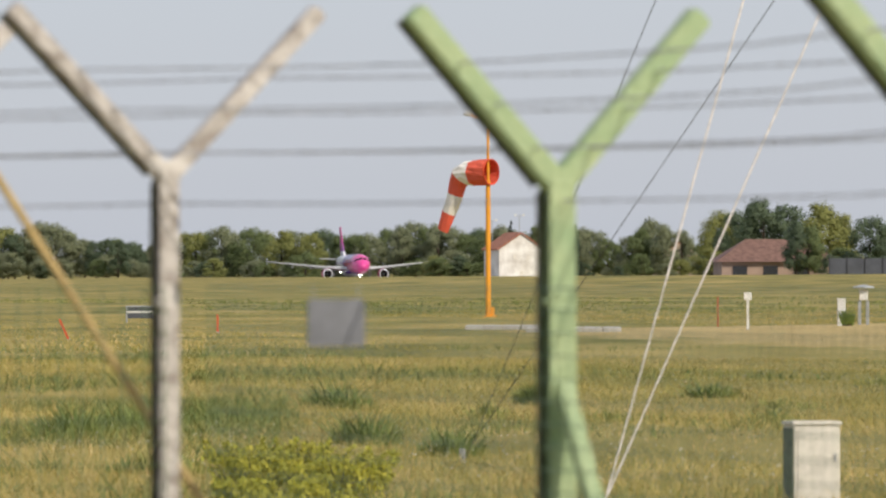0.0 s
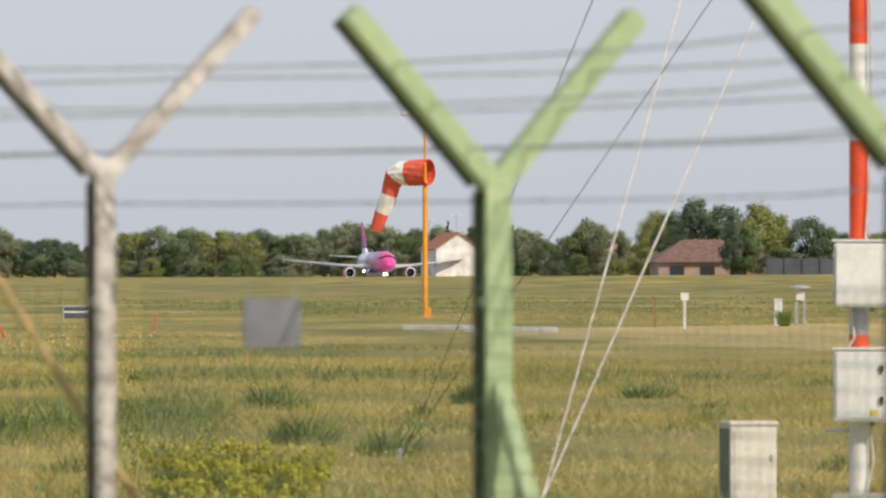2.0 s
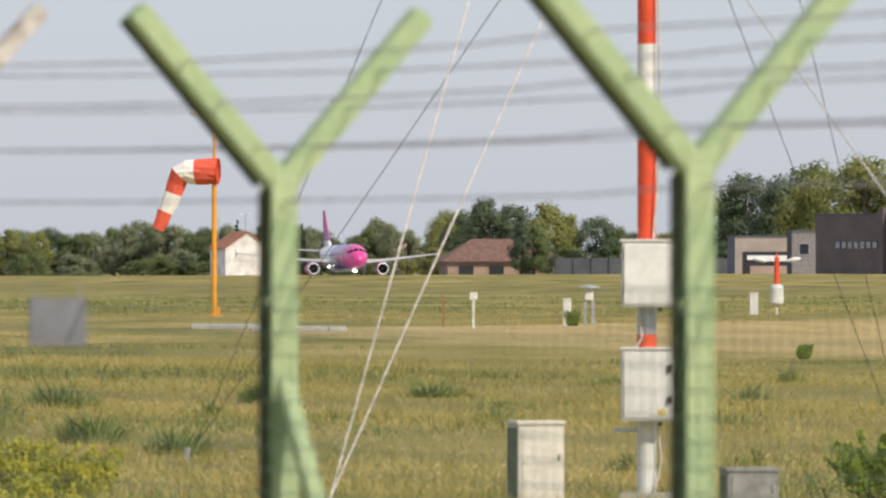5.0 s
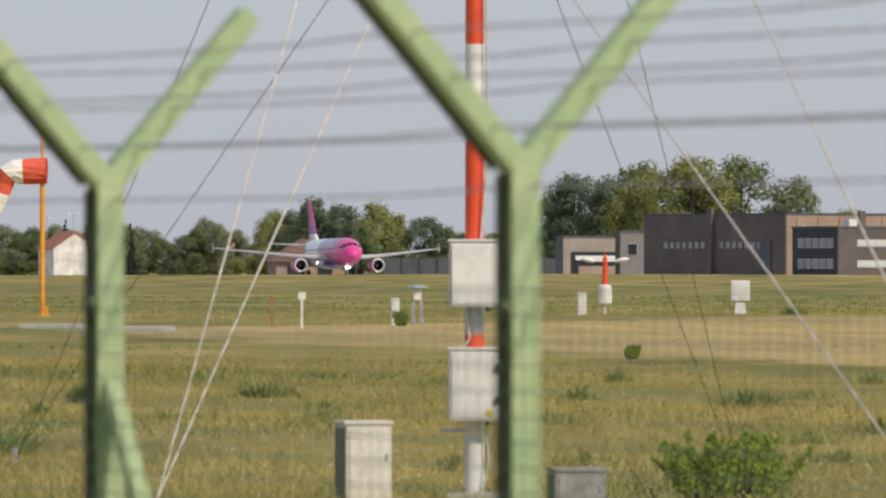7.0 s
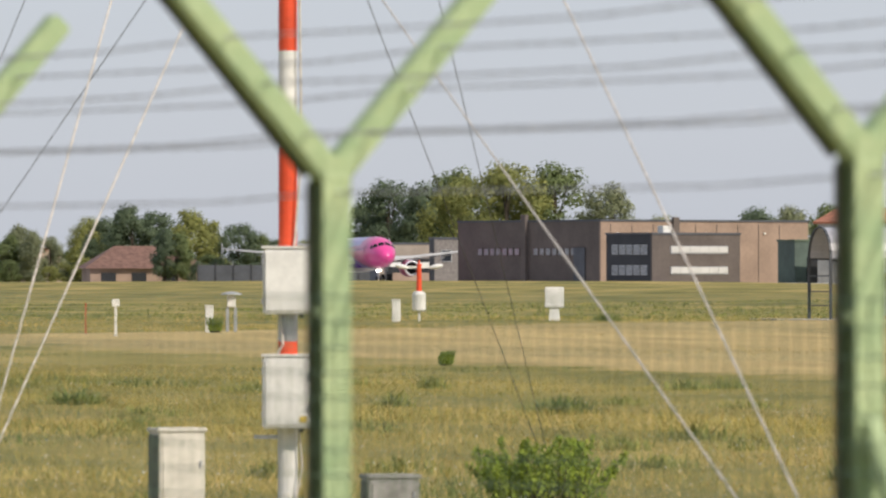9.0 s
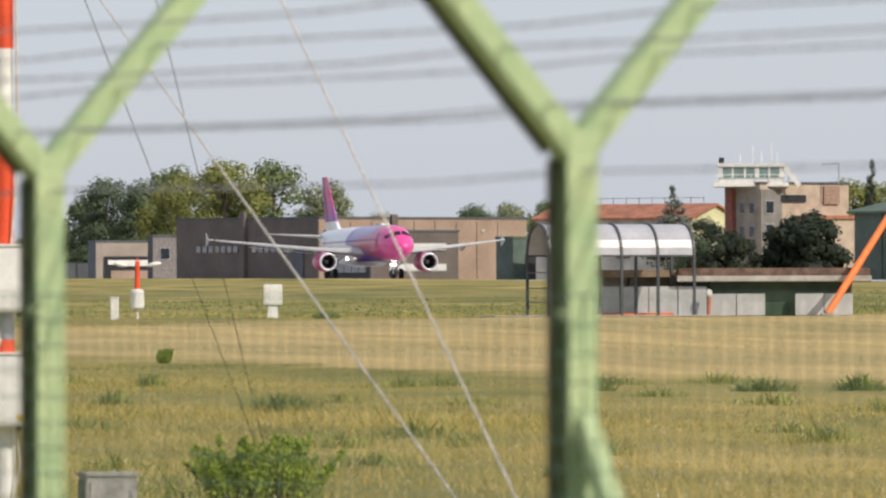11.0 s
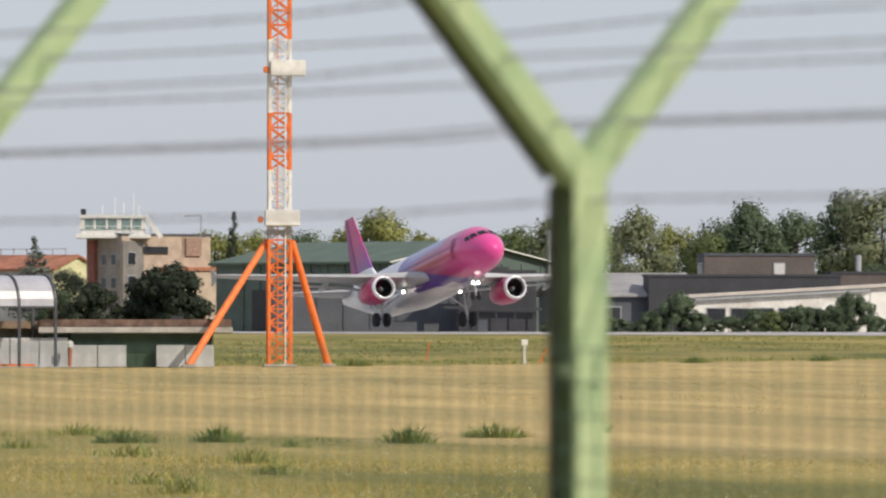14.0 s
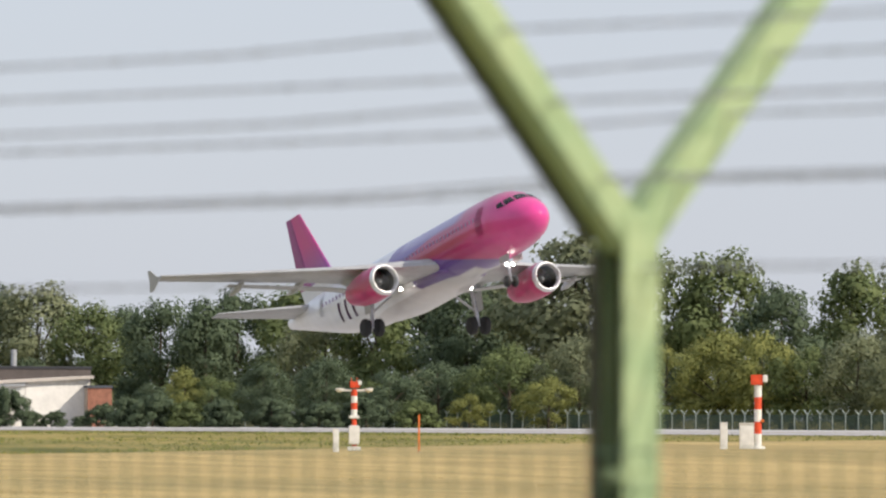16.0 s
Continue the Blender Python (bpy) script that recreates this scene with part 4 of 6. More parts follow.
part("cab_roof", box(7.6, 5.6, 0.4, 0, 0, 2.2, 0.05), WHITE, cabp)
for i in range(11):
    part("gallery_rail_post", box(0.06, 0.06, 0.9, -3.9 + i * 0.78, -2.95, 0.5), WHITE, cabp)
part("gallery_rail", bar((-3.95, -2.95, 1.35), (3.95, -2.95, 1.35), 0.08, 0.08), WHITE, cabp)
for x, h in ((-3.3, 0.8), (-1.2, 1.1), (0.2, 2.0), (1.2, 1.4), (2.3, 2.4), (2.9, 1.2)):
    part("aerial", rod((x, 0, 2.6), (x, 0, 2.6 + h), 0.05, seg=6), WHITE, cabp)
part("beacon", box(0.6, 0.6, 0.7, -3.3, 0, 2.6, 0.05), DARK, cabp)
part("roof_gantry", bar((4.2, 0, -1.0), (4.2, 0, 1.8), 0.1, 0.1), STEEL, cabp)
part("external_stair", bar((3.7, -2.6, 2.3), (5.4, -2.6, 0.1), 0.2, 0.5), WHITE, cabp)
part("crane_post", bar((9.8, 0, 0), (9.8, 0, 2.6), 0.12, 0.12), STEEL, cabp)
part("crane_arm", bar((9.8, 0, 2.6), (7.9, 0, 2.5), 0.12, 0.12), STEEL, cabp)
t = gabled("pale_hut", 157.4, 850, 4, 4.6, 0.9, 2.2, 40, GREY_WALL, GREY_WALL, mat("pale green hut roof", (0.30, 0.34, 0.31), 0.7), "small hut with a pale sheet roof", over=0.5)

# the big green hangar
t = gabled("green_hangar", 189.4, 800, 31, 20, 7.0, 9.05, 36, GREEN_WALL, GREEN_WALL, GREEN_ROOF, "large dull green hangar with a shallow gabled roof", over=0.6)
for i in range(9):
    part("wall_rib", box(0.12, 0.15, 7.2, -0.05, 2 + i * 3, -0.3), GREEN_WALL, t)
for i in range(8):
    part("wall_rib", box(0.15, 0.12, 7.2, 1.5 + i * 2.5, -0.05, -0.3), GREEN_WALL, t)
part("side_door", box(0.2, 3.4, 4.6, -0.12, 22.5, -0.3), DARK_WALL, t)
part("dark_window", box(6.6, 0.2, 2.6, 11.4, -0.12, 4.0), DARK_WALL, t)
for a, c in (((-0.6, -0.65, 7.02), (10, -0.65, 9.2)), ((10, -0.65, 9.2), (20.6, -0.65, 7.02))):
    part("verge_board", bar(a, c, 0.3, 0.12), WHITE, t, "pale verge board")
part("drain_pipe", rod((19.9, -0.2, 0), (19.9, -0.2, 10.4), 0.25, seg=8), GREY_PAINT, t)
t = block("grey_store", 174.8, 770, 4, 21.0, 4.3, 6, GREY_WALL, GREY_WALL, DARK_WALL, "long low grey store with a dark flat roof")
for i in range(8):
    part("wall_rib", box(0.1, 0.1, 4.2, 1.5 + i * 2.6, -0.05, -0.3), GREY_WALL, t)
t = block("dark_store", 198.0, 765, 4, 7.5, 6.0, 4, DARK_WALL, DARK_WALL, DARK_WALL, "charcoal store with cluttered yard before it", cap=0)
part("pipe_rack", bar((-1.5, -0.6, 2.4), (8, -0.6, 2.2), 0.3, 0.3), DARK_WALL, t)
for i in range(5):
    part("pipe_rack_leg", box(0.12, 0.12, 2.4, i * 1.8, -0.6, -0.2), DARK_WALL, t)
t = block("pale_low_hall", 190.0, 775, 4, 7, 5.0, 4, GREY_WALL, GREY_WALL, WHITE, "low grey hall with a white roof edge", cap=0.5)
def yard_crate(b, d, w, h, m, label):
    t = thing("yard_crate", facing(b, d), label, "crate", "yard clutter")
    part("body", box(w, w * 0.8, h, 0, 0, 0, 0.03), m, t)
    part("lid", box(w * 1.05, w * 0.85, 0.1, 0, 0, h, 0.02), DARK_WALL, t)


yard_crate(191.2, 745, 2.2, 1.0, GREY_WALL, "grey storage crate in the yard")
yard_crate(194.5, 745, 1.4, 0.8, GREY_WALL, "dark grey storage crate in the yard")
yard_crate(201.0, 745, 0.9, 1.2, GREY_WALL, "narrow grey storage crate in the yard")

# brown and white works buildings
t = gabled("grey_roof_hall", 213.0, 775, 16, 12.5, 3.6, 5.6, 14, GREY_WALL, GREY_WALL, mat("weathered grey roof", (0.30, 0.29, 0.29), 0.85, scale=0.5, var=0.12), "low hall with a weathered grey pitched roof", "right", over=0.6)
pane_r(t, 3, 1.0, 2.6, 1.4, DARK)
t = block("brown_works", 229.0, 790, 4.0, 11.2, 7.6, 10, GREY_WALL, BROWN_WALL, GREY_WALL, "brown clad works block with pale roof edge")
pane_r(t, 7.6, 5.6, 1.0, 1.2, bpy.data.materials["bright blind"], GREY_PAINT)
pane_l(t, 2, 5.4, 2.6, 1.4, bpy.data.materials["pale clerestory glass"])
t = block("brown_works", 245.0, 780, 4.0, 10.4, 5.7, 8, DARK_WALL, BROWN_WALL, DARK_WALL, "brown clad works wing with dark parapet")
pane_r(t, 8.6, 3.2, 2.0, 1.3)
part("chimney", rod((3, 2, 5.5), (3, 2, 7.6), 0.3, seg=10), GREY_PAINT, t)
t = block("dark_works", 222.0, 775, 4.0, 19.0, 5.4, 8, DARK_WALL, DARK_WALL, DARK_WALL, "long dark works wing with a flat roof")
PALE_ROOF = mat("pale sheet roof", (0.56, 0.50, 0.44), 0.7, scale=0.5, var=0.08)


def white_works(b, d, wr, wl, low, high):
    t = thing("white_works", Matrix.Translation(spot(b, d)) @ Matrix.Rotation(-b / 1000 + radians(7), 4, "Z"), "long low white works hall with a pale single-pitch roof", "building")
    for y, lab in ((0.15, "white front wall"), (wl - 0.15, "")):
        part("wall", prism([(0, -0.3), (wr, -0.3), (wr, high), (0, low)], 0.3, m=Matrix.Translation((0, y, 0))), PLASTER, t, lab)
    for x, h in ((0.15, low), (wr - 0.15, high)):
        part("wall", box(0.3, wl - 0.6, h + 0.25, x, wl / 2, -0.3), PLASTER, t)
    part("end_panel", box(6.2, 0.08, high - 0.35, wr - 3.1, -0.05, -0.3), mat("clean white render", (0.78, 0.75, 0.69), 0.8, scale=0.5, var=0.06), t, "plain rendered end bay")
    part("roof", prism([(-0.5, low - 0.03), (wr + 0.3, high + 0.02), (wr + 0.3, high + 0.30), (-0.5, low + 0.25)], wl + 0.9, m=Matrix.Translation((0, wl / 2 - 0.15, 0))), PALE_ROOF, t, "pale sheet roof")
    part("eaves_board", prism([(-0.5, low - 0.35), (wr - 6.3, low + (high - low) * (wr - 6.3) / wr - 0.35), (wr - 6.3, low + (high - low) * (wr - 6.3) / wr - 0.05), (-0.5, low - 0.05)], 0.2, m=Matrix.Translation((0, -0.35, 0))), GREY_PAINT, t)
    for i in range(6):
        pane_r(t, 2.2 + i * 2.3, 0.9, 1.7, 1.35, DARK, GREY_PAINT)


white_works(227.6, 752, 23.2, 9, 3.3, 4.6)
t = block("brick_shed", 257.8, 752, 4, 2.3, 3.7, 6, PINKBRICK, mat("red brick wall", (0.32, 0.14, 0.09), 0.9, scale=2), GREY_WALL, "small red brick shed beside the white annex")
pane_r(t, 1.2, 0.8, 0.7, 1.0, DARK)


# ---- the far perimeter fence ----
def far_fence():
    q = 335.0
    mfar = mat("pale far fence steel", (0.48, 0.54, 0.48), 0.6, scale=3)
    mdark = mat("dark green mesh wire", (0.05, 0.085, 0.055), 0.6, scale=3)
    first = None
    s, pts = 745.0, []
    while s > 540:
        p = DIR_U * s + DIR_N * q
        p.z = ground_z(p.x, p.y)
        pts.append(p)
        s -= 2.25 if s < 700 else 2.6
    for p in pts:
        m = Matrix.Translation(p) @ Matrix.Rotation(-RUN - 1.0, 4, "Z")
        if first is None:
            first = thing("far_fence_post", m, "pale steel Y-topped post of the far fence", "fence post", "far fence posts")
            part("shaft", box(0.09, 0.09, 1.4), mfar, first)
            for sg in (-1, 1):
                part("arm", bar((0, 0, 1.36), (sg * 0.33, 0, 1.75), 0.08, 0.08), mfar, first)
        else:
            copy_thing(first, m)
    verts, faces = [], []

    def stick(a, b, r):
        i = len(verts)
        d = (b - a).normalized()
        u = d.orthogonal().normalized() * r
        v = d.cross(u).normalized() * r
        for c in (a, b):
            verts.extend([c + u, c - u * 0.5 + v * 0.87, c - u * 0.5 - v * 0.87])
        faces.extend([(i + k, i + (k + 1) % 3, i + 3 + (k + 1) % 3, i + 3 + k) for k in range(3)])
    for a, b in zip(pts, pts[1:]):
        for k in range(14):
            p = a.lerp(b, k / 14)
            stick(p, p + Vector((0, 0, 1.3)), 0.034)
        for k in range(11):
            z = Vector((0, 0, 0.05 + k * 0.125))
            stick(a + z, b + z, 0.026)
    me = bpy.data.meshes.new("mesh")
    me.from_pydata(verts, [], faces)
    me.materials.append(mdark)
    tagged(new("far_fence_mesh", me), "dark green wire mesh of the far fence", "wire mesh", kind="stuff")


far_fence()

# ---- trees ----
def leaf_mat(name, light, dark, rnd=0.2):
    """Thin leaves: part of the light that falls on one side comes out on the other."""
    m = mat(name, light, 0.7, col2=dark, scale=0.35, spec=0.2, island=True, rnd=rnd)
    n, l = m.node_tree.nodes, m.node_tree.links
    b, out = n["Principled BSDF"], n["Material Output"]
    thin, both = n.new("ShaderNodeBsdfTranslucent"), n.new("ShaderNodeMixShader")
    both.inputs[0].default_value = 0.35
    l.new(b.inputs["Base Color"].links[0].from_socket, thin.inputs["Color"])
    l.new(b.outputs[0], both.inputs[1])
    l.new(thin.outputs[0], both.inputs[2])
    l.new(both.outputs[0], out.inputs["Surface"])
    return m


# dark, green, yellow and olive are lightened, putting distance haze into the colour
LEAF = {
    "dark": leaf_mat("dark green leaves", (0.155, 0.205, 0.115), (0.098, 0.132, 0.080)),
    "green": leaf_mat("green leaves", (0.215, 0.265, 0.105), (0.130, 0.165, 0.072)),
    "yellow": leaf_mat("yellowing leaves", (0.34, 0.355, 0.115), (0.20, 0.215, 0.072)),
    "olive": leaf_mat("grey olive leaves", (0.31, 0.34, 0.19), (0.19, 0.21, 0.125)),
    "fir": leaf_mat("dark fir needles", (0.066, 0.084, 0.055), (0.038, 0.050, 0.034)),
    "pale": leaf_mat("pale bluish needles", (0.24, 0.26, 0.22), (0.12, 0.14, 0.11)),
    "bush": leaf_mat("fresh green bush leaves", (0.35, 0.43, 0.065), (0.18, 0.25, 0.04)),
    "goldbush": leaf_mat("yellow flowering bush leaves", (0.60, 0.55, 0.07), (0.36, 0.36, 0.055)),
}


def crown_mesh(seed, lobes, count, leaf, low=0.12, conic=False, slim=1.0, dome=False):
    """A crown for a tree of height 1: many small leaf sprays on the skins of uneven lobes."""
    rng = np.random.default_rng(seed)
    centres = []
    if conic:
        for i in range(lobes):
            u = i / (lobes - 1)
            z = 0.1 + 0.86 * u
            r = (1 - u) * 0.20 * slim + 0.02
            for k in range(max(2, int(6 * (1 - u)) + 2)):
                a = rng.uniform(0, 2 * math.pi)
                centres.append((r * 0.6 * math.cos(a), r * 0.6 * math.sin(a), z, r * 0.62, 0.045))
    elif dome:
        for i in range(lobes):
            z = 0.06 + 0.80 * (i + rng.uniform(0, 1)) / lobes
            rr = 0.62 * slim * math.sqrt(max(0.02, 1 - (z / 0.95) ** 2)) * math.sqrt(rng.uniform(0.1, 1.0))
            a, r = rng.uniform(0, 2 * math.pi), rng.uniform(0.10, 0.17)
            centres.append((rr * math.cos(a), rr * math.sin(a), z, r, r * 0.9))
    else:
        for i in range(lobes):
            z = low + 0.14 + (0.76 - low) * ((i + rng.uniform(0, 1)) / lobes)
            spread = 0.30 * math.sin(math.pi * min(1, max(0.12, (z - low + 0.08) / (1.02 - low)))) ** 0.7 * slim
            a = rng.uniform(0, 2 * math.pi)
            rr = spread * rng.uniform(0.45, 1.0)
            r = rng.uniform(0.075, 0.15)
            centres.append((rr * math.cos(a), rr * math.sin(a), min(z, 0.985 - r * 0.85), r, r * 0.85))
    w = np.array([c[3] * c[4] + 0.002 for c in centres])
    pick = rng.choice(len(centres), count, p=w / w.sum())
    C = np.array(centres)[pick]
    d = rng.normal(size=(count, 3))
    d /= np.linalg.norm(d, axis=1)[:, None]
    rad = rng.uniform(0.45, 1.15, count)[:, None]
    P = C[:, :3] + d * rad * np.stack([C[:, 3], C[:, 3], C[:, 4]], 1)
    n = d + rng.normal(scale=0.28, size=(count, 3)) + np.array([0, 0, 0.25])
    n /= np.linalg.norm(n, axis=1)[:, None]
    u = np.cross(n, rng.normal(size=(count, 3)))
    u /= np.linalg.norm(u, axis=1)[:, None]
    v = np.cross(n, u)
    s = leaf * rng.uniform(0.6, 1.5, count)[:, None]
    a, b = u * s, v * s * 0.7
    V = np.stack([P - a - b * 0.8, P + a * 1.1 - b * 0.5, P + a * 0.1 + b * 1.3], 1).reshape(-1, 3)
    V[:, 2] = np.maximum(V[:, 2], 0.005)
    me = bpy.data.meshes.new("crown")
    me.from_pydata(V.tolist(), [], [(i * 3, i * 3 + 1, i * 3 + 2) for i in range(count)])
    out = (P - np.array([0, 0, 0.45])) * np.array([1, 1, 0.7])
    out /= np.linalg.norm(out, axis=1)[:, None]
    soft = 0.75 * d + 0.45 * out + 0.25 * n
    soft /= np.linalg.norm(soft, axis=1)[:, None]
    for f in me.polygons:
        f.use_smooth = True
    me.normals_split_custom_set(np.repeat(soft, 3, axis=0).tolist())
    return me, centres


def trunk_mesh(seed, centres, conic=False):
    rng = random.Random(seed)
    bm = rod((0, 0, -0.02), (0.01, 0, 0.45), 0.022, 0.013, 7)
    bm = rod((0.01, 0, 0.44), (0, 0.01, 0.85), 0.013, 0.004, 6, bm)
    if not conic:
        for c in rng.sample(centres, min(6, len(centres))):
            bm = rod((0.005, 0, max(0.15, c[2] * 0.55)), c[:3], 0.008, 0.003, 5, bm)
    return solid(bm)


SHAPES = []
for k, (lobes, count, leaf, low, conic, slim) in enumerate([(38, 7600, 0.0145, 0.0, False, 1.05), (44, 8200, 0.014, 0.0, False, 1.2), (34, 7000, 0.0145, 0.02, False, 0.95),
                                                      (50, 9000, 0.0135, 0.0, False, 1.35), (30, 6400, 0.0145, 0.06, False, 0.8), (12, 3400, 0.014, 0.05, True, 1.0), (14, 2800, 0.012, 0.03, True, 0.62),
                                                      (48, 7600, 0.015, 0.0, False, 1.75)]):
    me, cen = crown_mesh(40 + k, lobes, count, leaf, low, conic, slim)
    SHAPES.append((me, trunk_mesh(40 + k, cen, conic)))
me, cen = crown_mesh(60, 46, 6000, 0.031, dome=True)
SHAPES.append((me, trunk_mesh(60, cen, True)))
CROWNS = {}
TREE_LABEL = {"dark": "dense dark green broadleaf tree", "green": "full green broadleaf tree in sunlight", "yellow": "broadleaf tree turning yellow-green", "olive": "grey-olive willow-like broadleaf tree",
              "fir": "slender dark conifer", "pale": "pale bluish conifer", "bush": "leafy fresh green bush in the meadow", "goldbush": "yellow flowering bush in the meadow"}
protos = {}


def tree(b, d, h, shape, kind, wide=1.0, name="tree", group="tree belt"):
    p = spot(b, d)
    m = Matrix.Translation(p - Vector((0, 0, 0.1))) @ Matrix.Rotation(random.uniform(0, 6.28), 4, "Z") @ Matrix.Diagonal((h * wide, h * wide, h, 1))
    key = (shape, kind, name)
    if key not in protos:
        t = thing(name, m, TREE_LABEL[kind] + (" beyond the runway" if name == "tree" else ""), name, group)
        crown = SHAPES[shape][0].copy()
        crown.materials.append(LEAF[kind])
        part("crown", crown, None, t)
        if shape not in CROWNS:
            SHAPES[shape][1].materials.append(BARK)
            CROWNS[shape] = True
        part("trunk", SHAPES[shape][1], None, t)
        protos[key] = t
    else:
        copy_thing(protos[key], Matrix(m)).matrix_basis = m


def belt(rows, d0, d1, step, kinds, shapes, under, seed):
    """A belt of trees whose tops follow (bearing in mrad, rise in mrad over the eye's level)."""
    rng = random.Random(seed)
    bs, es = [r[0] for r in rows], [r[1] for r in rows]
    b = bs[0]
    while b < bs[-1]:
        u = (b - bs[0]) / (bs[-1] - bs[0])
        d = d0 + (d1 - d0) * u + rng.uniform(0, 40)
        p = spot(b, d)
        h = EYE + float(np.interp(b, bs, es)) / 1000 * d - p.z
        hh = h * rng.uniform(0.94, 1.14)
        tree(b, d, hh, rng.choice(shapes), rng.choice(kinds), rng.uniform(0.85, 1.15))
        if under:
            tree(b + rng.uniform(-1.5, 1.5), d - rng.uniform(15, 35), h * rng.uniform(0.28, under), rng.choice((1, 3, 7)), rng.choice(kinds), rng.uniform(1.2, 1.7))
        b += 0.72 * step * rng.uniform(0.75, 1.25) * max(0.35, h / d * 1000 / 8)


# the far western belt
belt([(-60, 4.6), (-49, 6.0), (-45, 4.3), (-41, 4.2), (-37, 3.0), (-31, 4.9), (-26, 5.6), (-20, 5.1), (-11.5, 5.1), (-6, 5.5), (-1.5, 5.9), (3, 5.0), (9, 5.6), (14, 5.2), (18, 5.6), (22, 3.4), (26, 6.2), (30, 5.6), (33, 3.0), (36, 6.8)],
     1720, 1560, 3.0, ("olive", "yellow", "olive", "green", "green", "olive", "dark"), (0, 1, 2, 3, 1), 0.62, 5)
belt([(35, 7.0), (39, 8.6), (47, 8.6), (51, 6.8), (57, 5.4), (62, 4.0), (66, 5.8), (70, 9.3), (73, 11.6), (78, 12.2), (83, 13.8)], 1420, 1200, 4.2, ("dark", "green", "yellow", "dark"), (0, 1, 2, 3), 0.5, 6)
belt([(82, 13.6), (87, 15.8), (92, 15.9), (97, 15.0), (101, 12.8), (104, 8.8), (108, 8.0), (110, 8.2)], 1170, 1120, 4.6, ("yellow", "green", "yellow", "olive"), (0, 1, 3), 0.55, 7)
for b, d, h, sh, kind in ((119.5, 1090, 11.0, 3, "dark"), (123.6, 1080, 11.2, 1, "olive"), (128.5, 1090, 11.6, 1, "green"), (144.4, 866, 10.4, 5, "pale"), (148.6, 850, 7.0, 3, "fir"), (146.8, 846, 5.2, 7, "dark"),
                          (160.6, 850, 7.6, 8, "fir"), (162.6, 846, 6.6, 8, "fir"), (158.6, 852, 4.6, 8, "fir"), (151.4, 845, 5.4, 8, "fir"), (169.5, 960, 14.6, 6, "fir"), (167.0, 990, 13.2, 1, "yellow"), (171.8, 1000, 13.2, 0, "yellow"), (178.8, 960, 12.6, 3, "dark"), (176.2, 970, 11.0, 1, "green"),
                          (8.6, 1580, 11.6, 5, "fir"), (16.8, 1540, 10.6, 6, "fir"), (-41, 1660, 8.4, 2, "dark"), (44.6, 1262, 9.4, 4, "dark"), (46.2, 1262, 8.8, 2, "green"), (49.0, 1255, 4.0, 7, "dark")):
    tree(b, d, h, sh, kind, 1.7 if kind == "pale" else 1.0)
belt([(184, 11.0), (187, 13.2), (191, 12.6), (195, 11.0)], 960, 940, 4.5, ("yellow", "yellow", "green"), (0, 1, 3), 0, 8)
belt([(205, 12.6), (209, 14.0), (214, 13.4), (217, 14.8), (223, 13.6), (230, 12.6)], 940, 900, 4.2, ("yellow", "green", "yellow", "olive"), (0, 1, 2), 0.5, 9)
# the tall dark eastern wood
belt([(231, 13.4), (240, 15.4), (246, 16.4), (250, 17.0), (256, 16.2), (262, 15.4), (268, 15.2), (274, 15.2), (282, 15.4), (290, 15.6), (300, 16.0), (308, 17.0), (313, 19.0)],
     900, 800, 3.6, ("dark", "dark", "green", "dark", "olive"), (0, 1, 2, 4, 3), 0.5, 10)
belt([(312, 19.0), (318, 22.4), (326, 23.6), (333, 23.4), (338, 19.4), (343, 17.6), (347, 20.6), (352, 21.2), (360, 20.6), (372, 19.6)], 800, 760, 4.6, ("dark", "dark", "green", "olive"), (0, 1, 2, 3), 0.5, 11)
for b, d, h, sh, kind, w in ((331, 735, 8.2, 7, "yellow", 1.1), (337.5, 728, 9.6, 3, "yellow", 1.15), (343, 725, 9.4, 7, "yellow", 0.95), (348.5, 722, 8.0, 7, "green", 1.0), (320, 735, 9.0, 3, "olive", 1.1), (311, 745, 8.4, 7, "green", 1.1), (302, 750, 6.6, 7, "dark", 1.3),
                             (326, 728, 6.4, 7, "green", 1.2), (316, 728, 5.0, 7, "yellow", 1.2), (306, 735, 3.4, 7, "yellow", 1.3), (296, 745, 5.8, 7, "dark", 1.3), (355, 720, 9.4, 3, "olive", 1.1), (361, 715, 9.0, 3, "olive", 1.1), (270.0, 775, 6.2, 0, "yellow", 1.0), (273.5, 775, 5.4, 7, "green", 1.1), (266, 780, 4.6, 7, "dark", 1.2), (280, 772, 6.6, 3, "dark", 1.1), (288, 765, 7.2, 3, "dark", 1.1)):
    tree(b, d, h, sh, kind, w)


def shrub(b, d, h, kind, wide, name="shrub"):
    tree(b, d, h, 8, kind, wide, name, "shrubs")


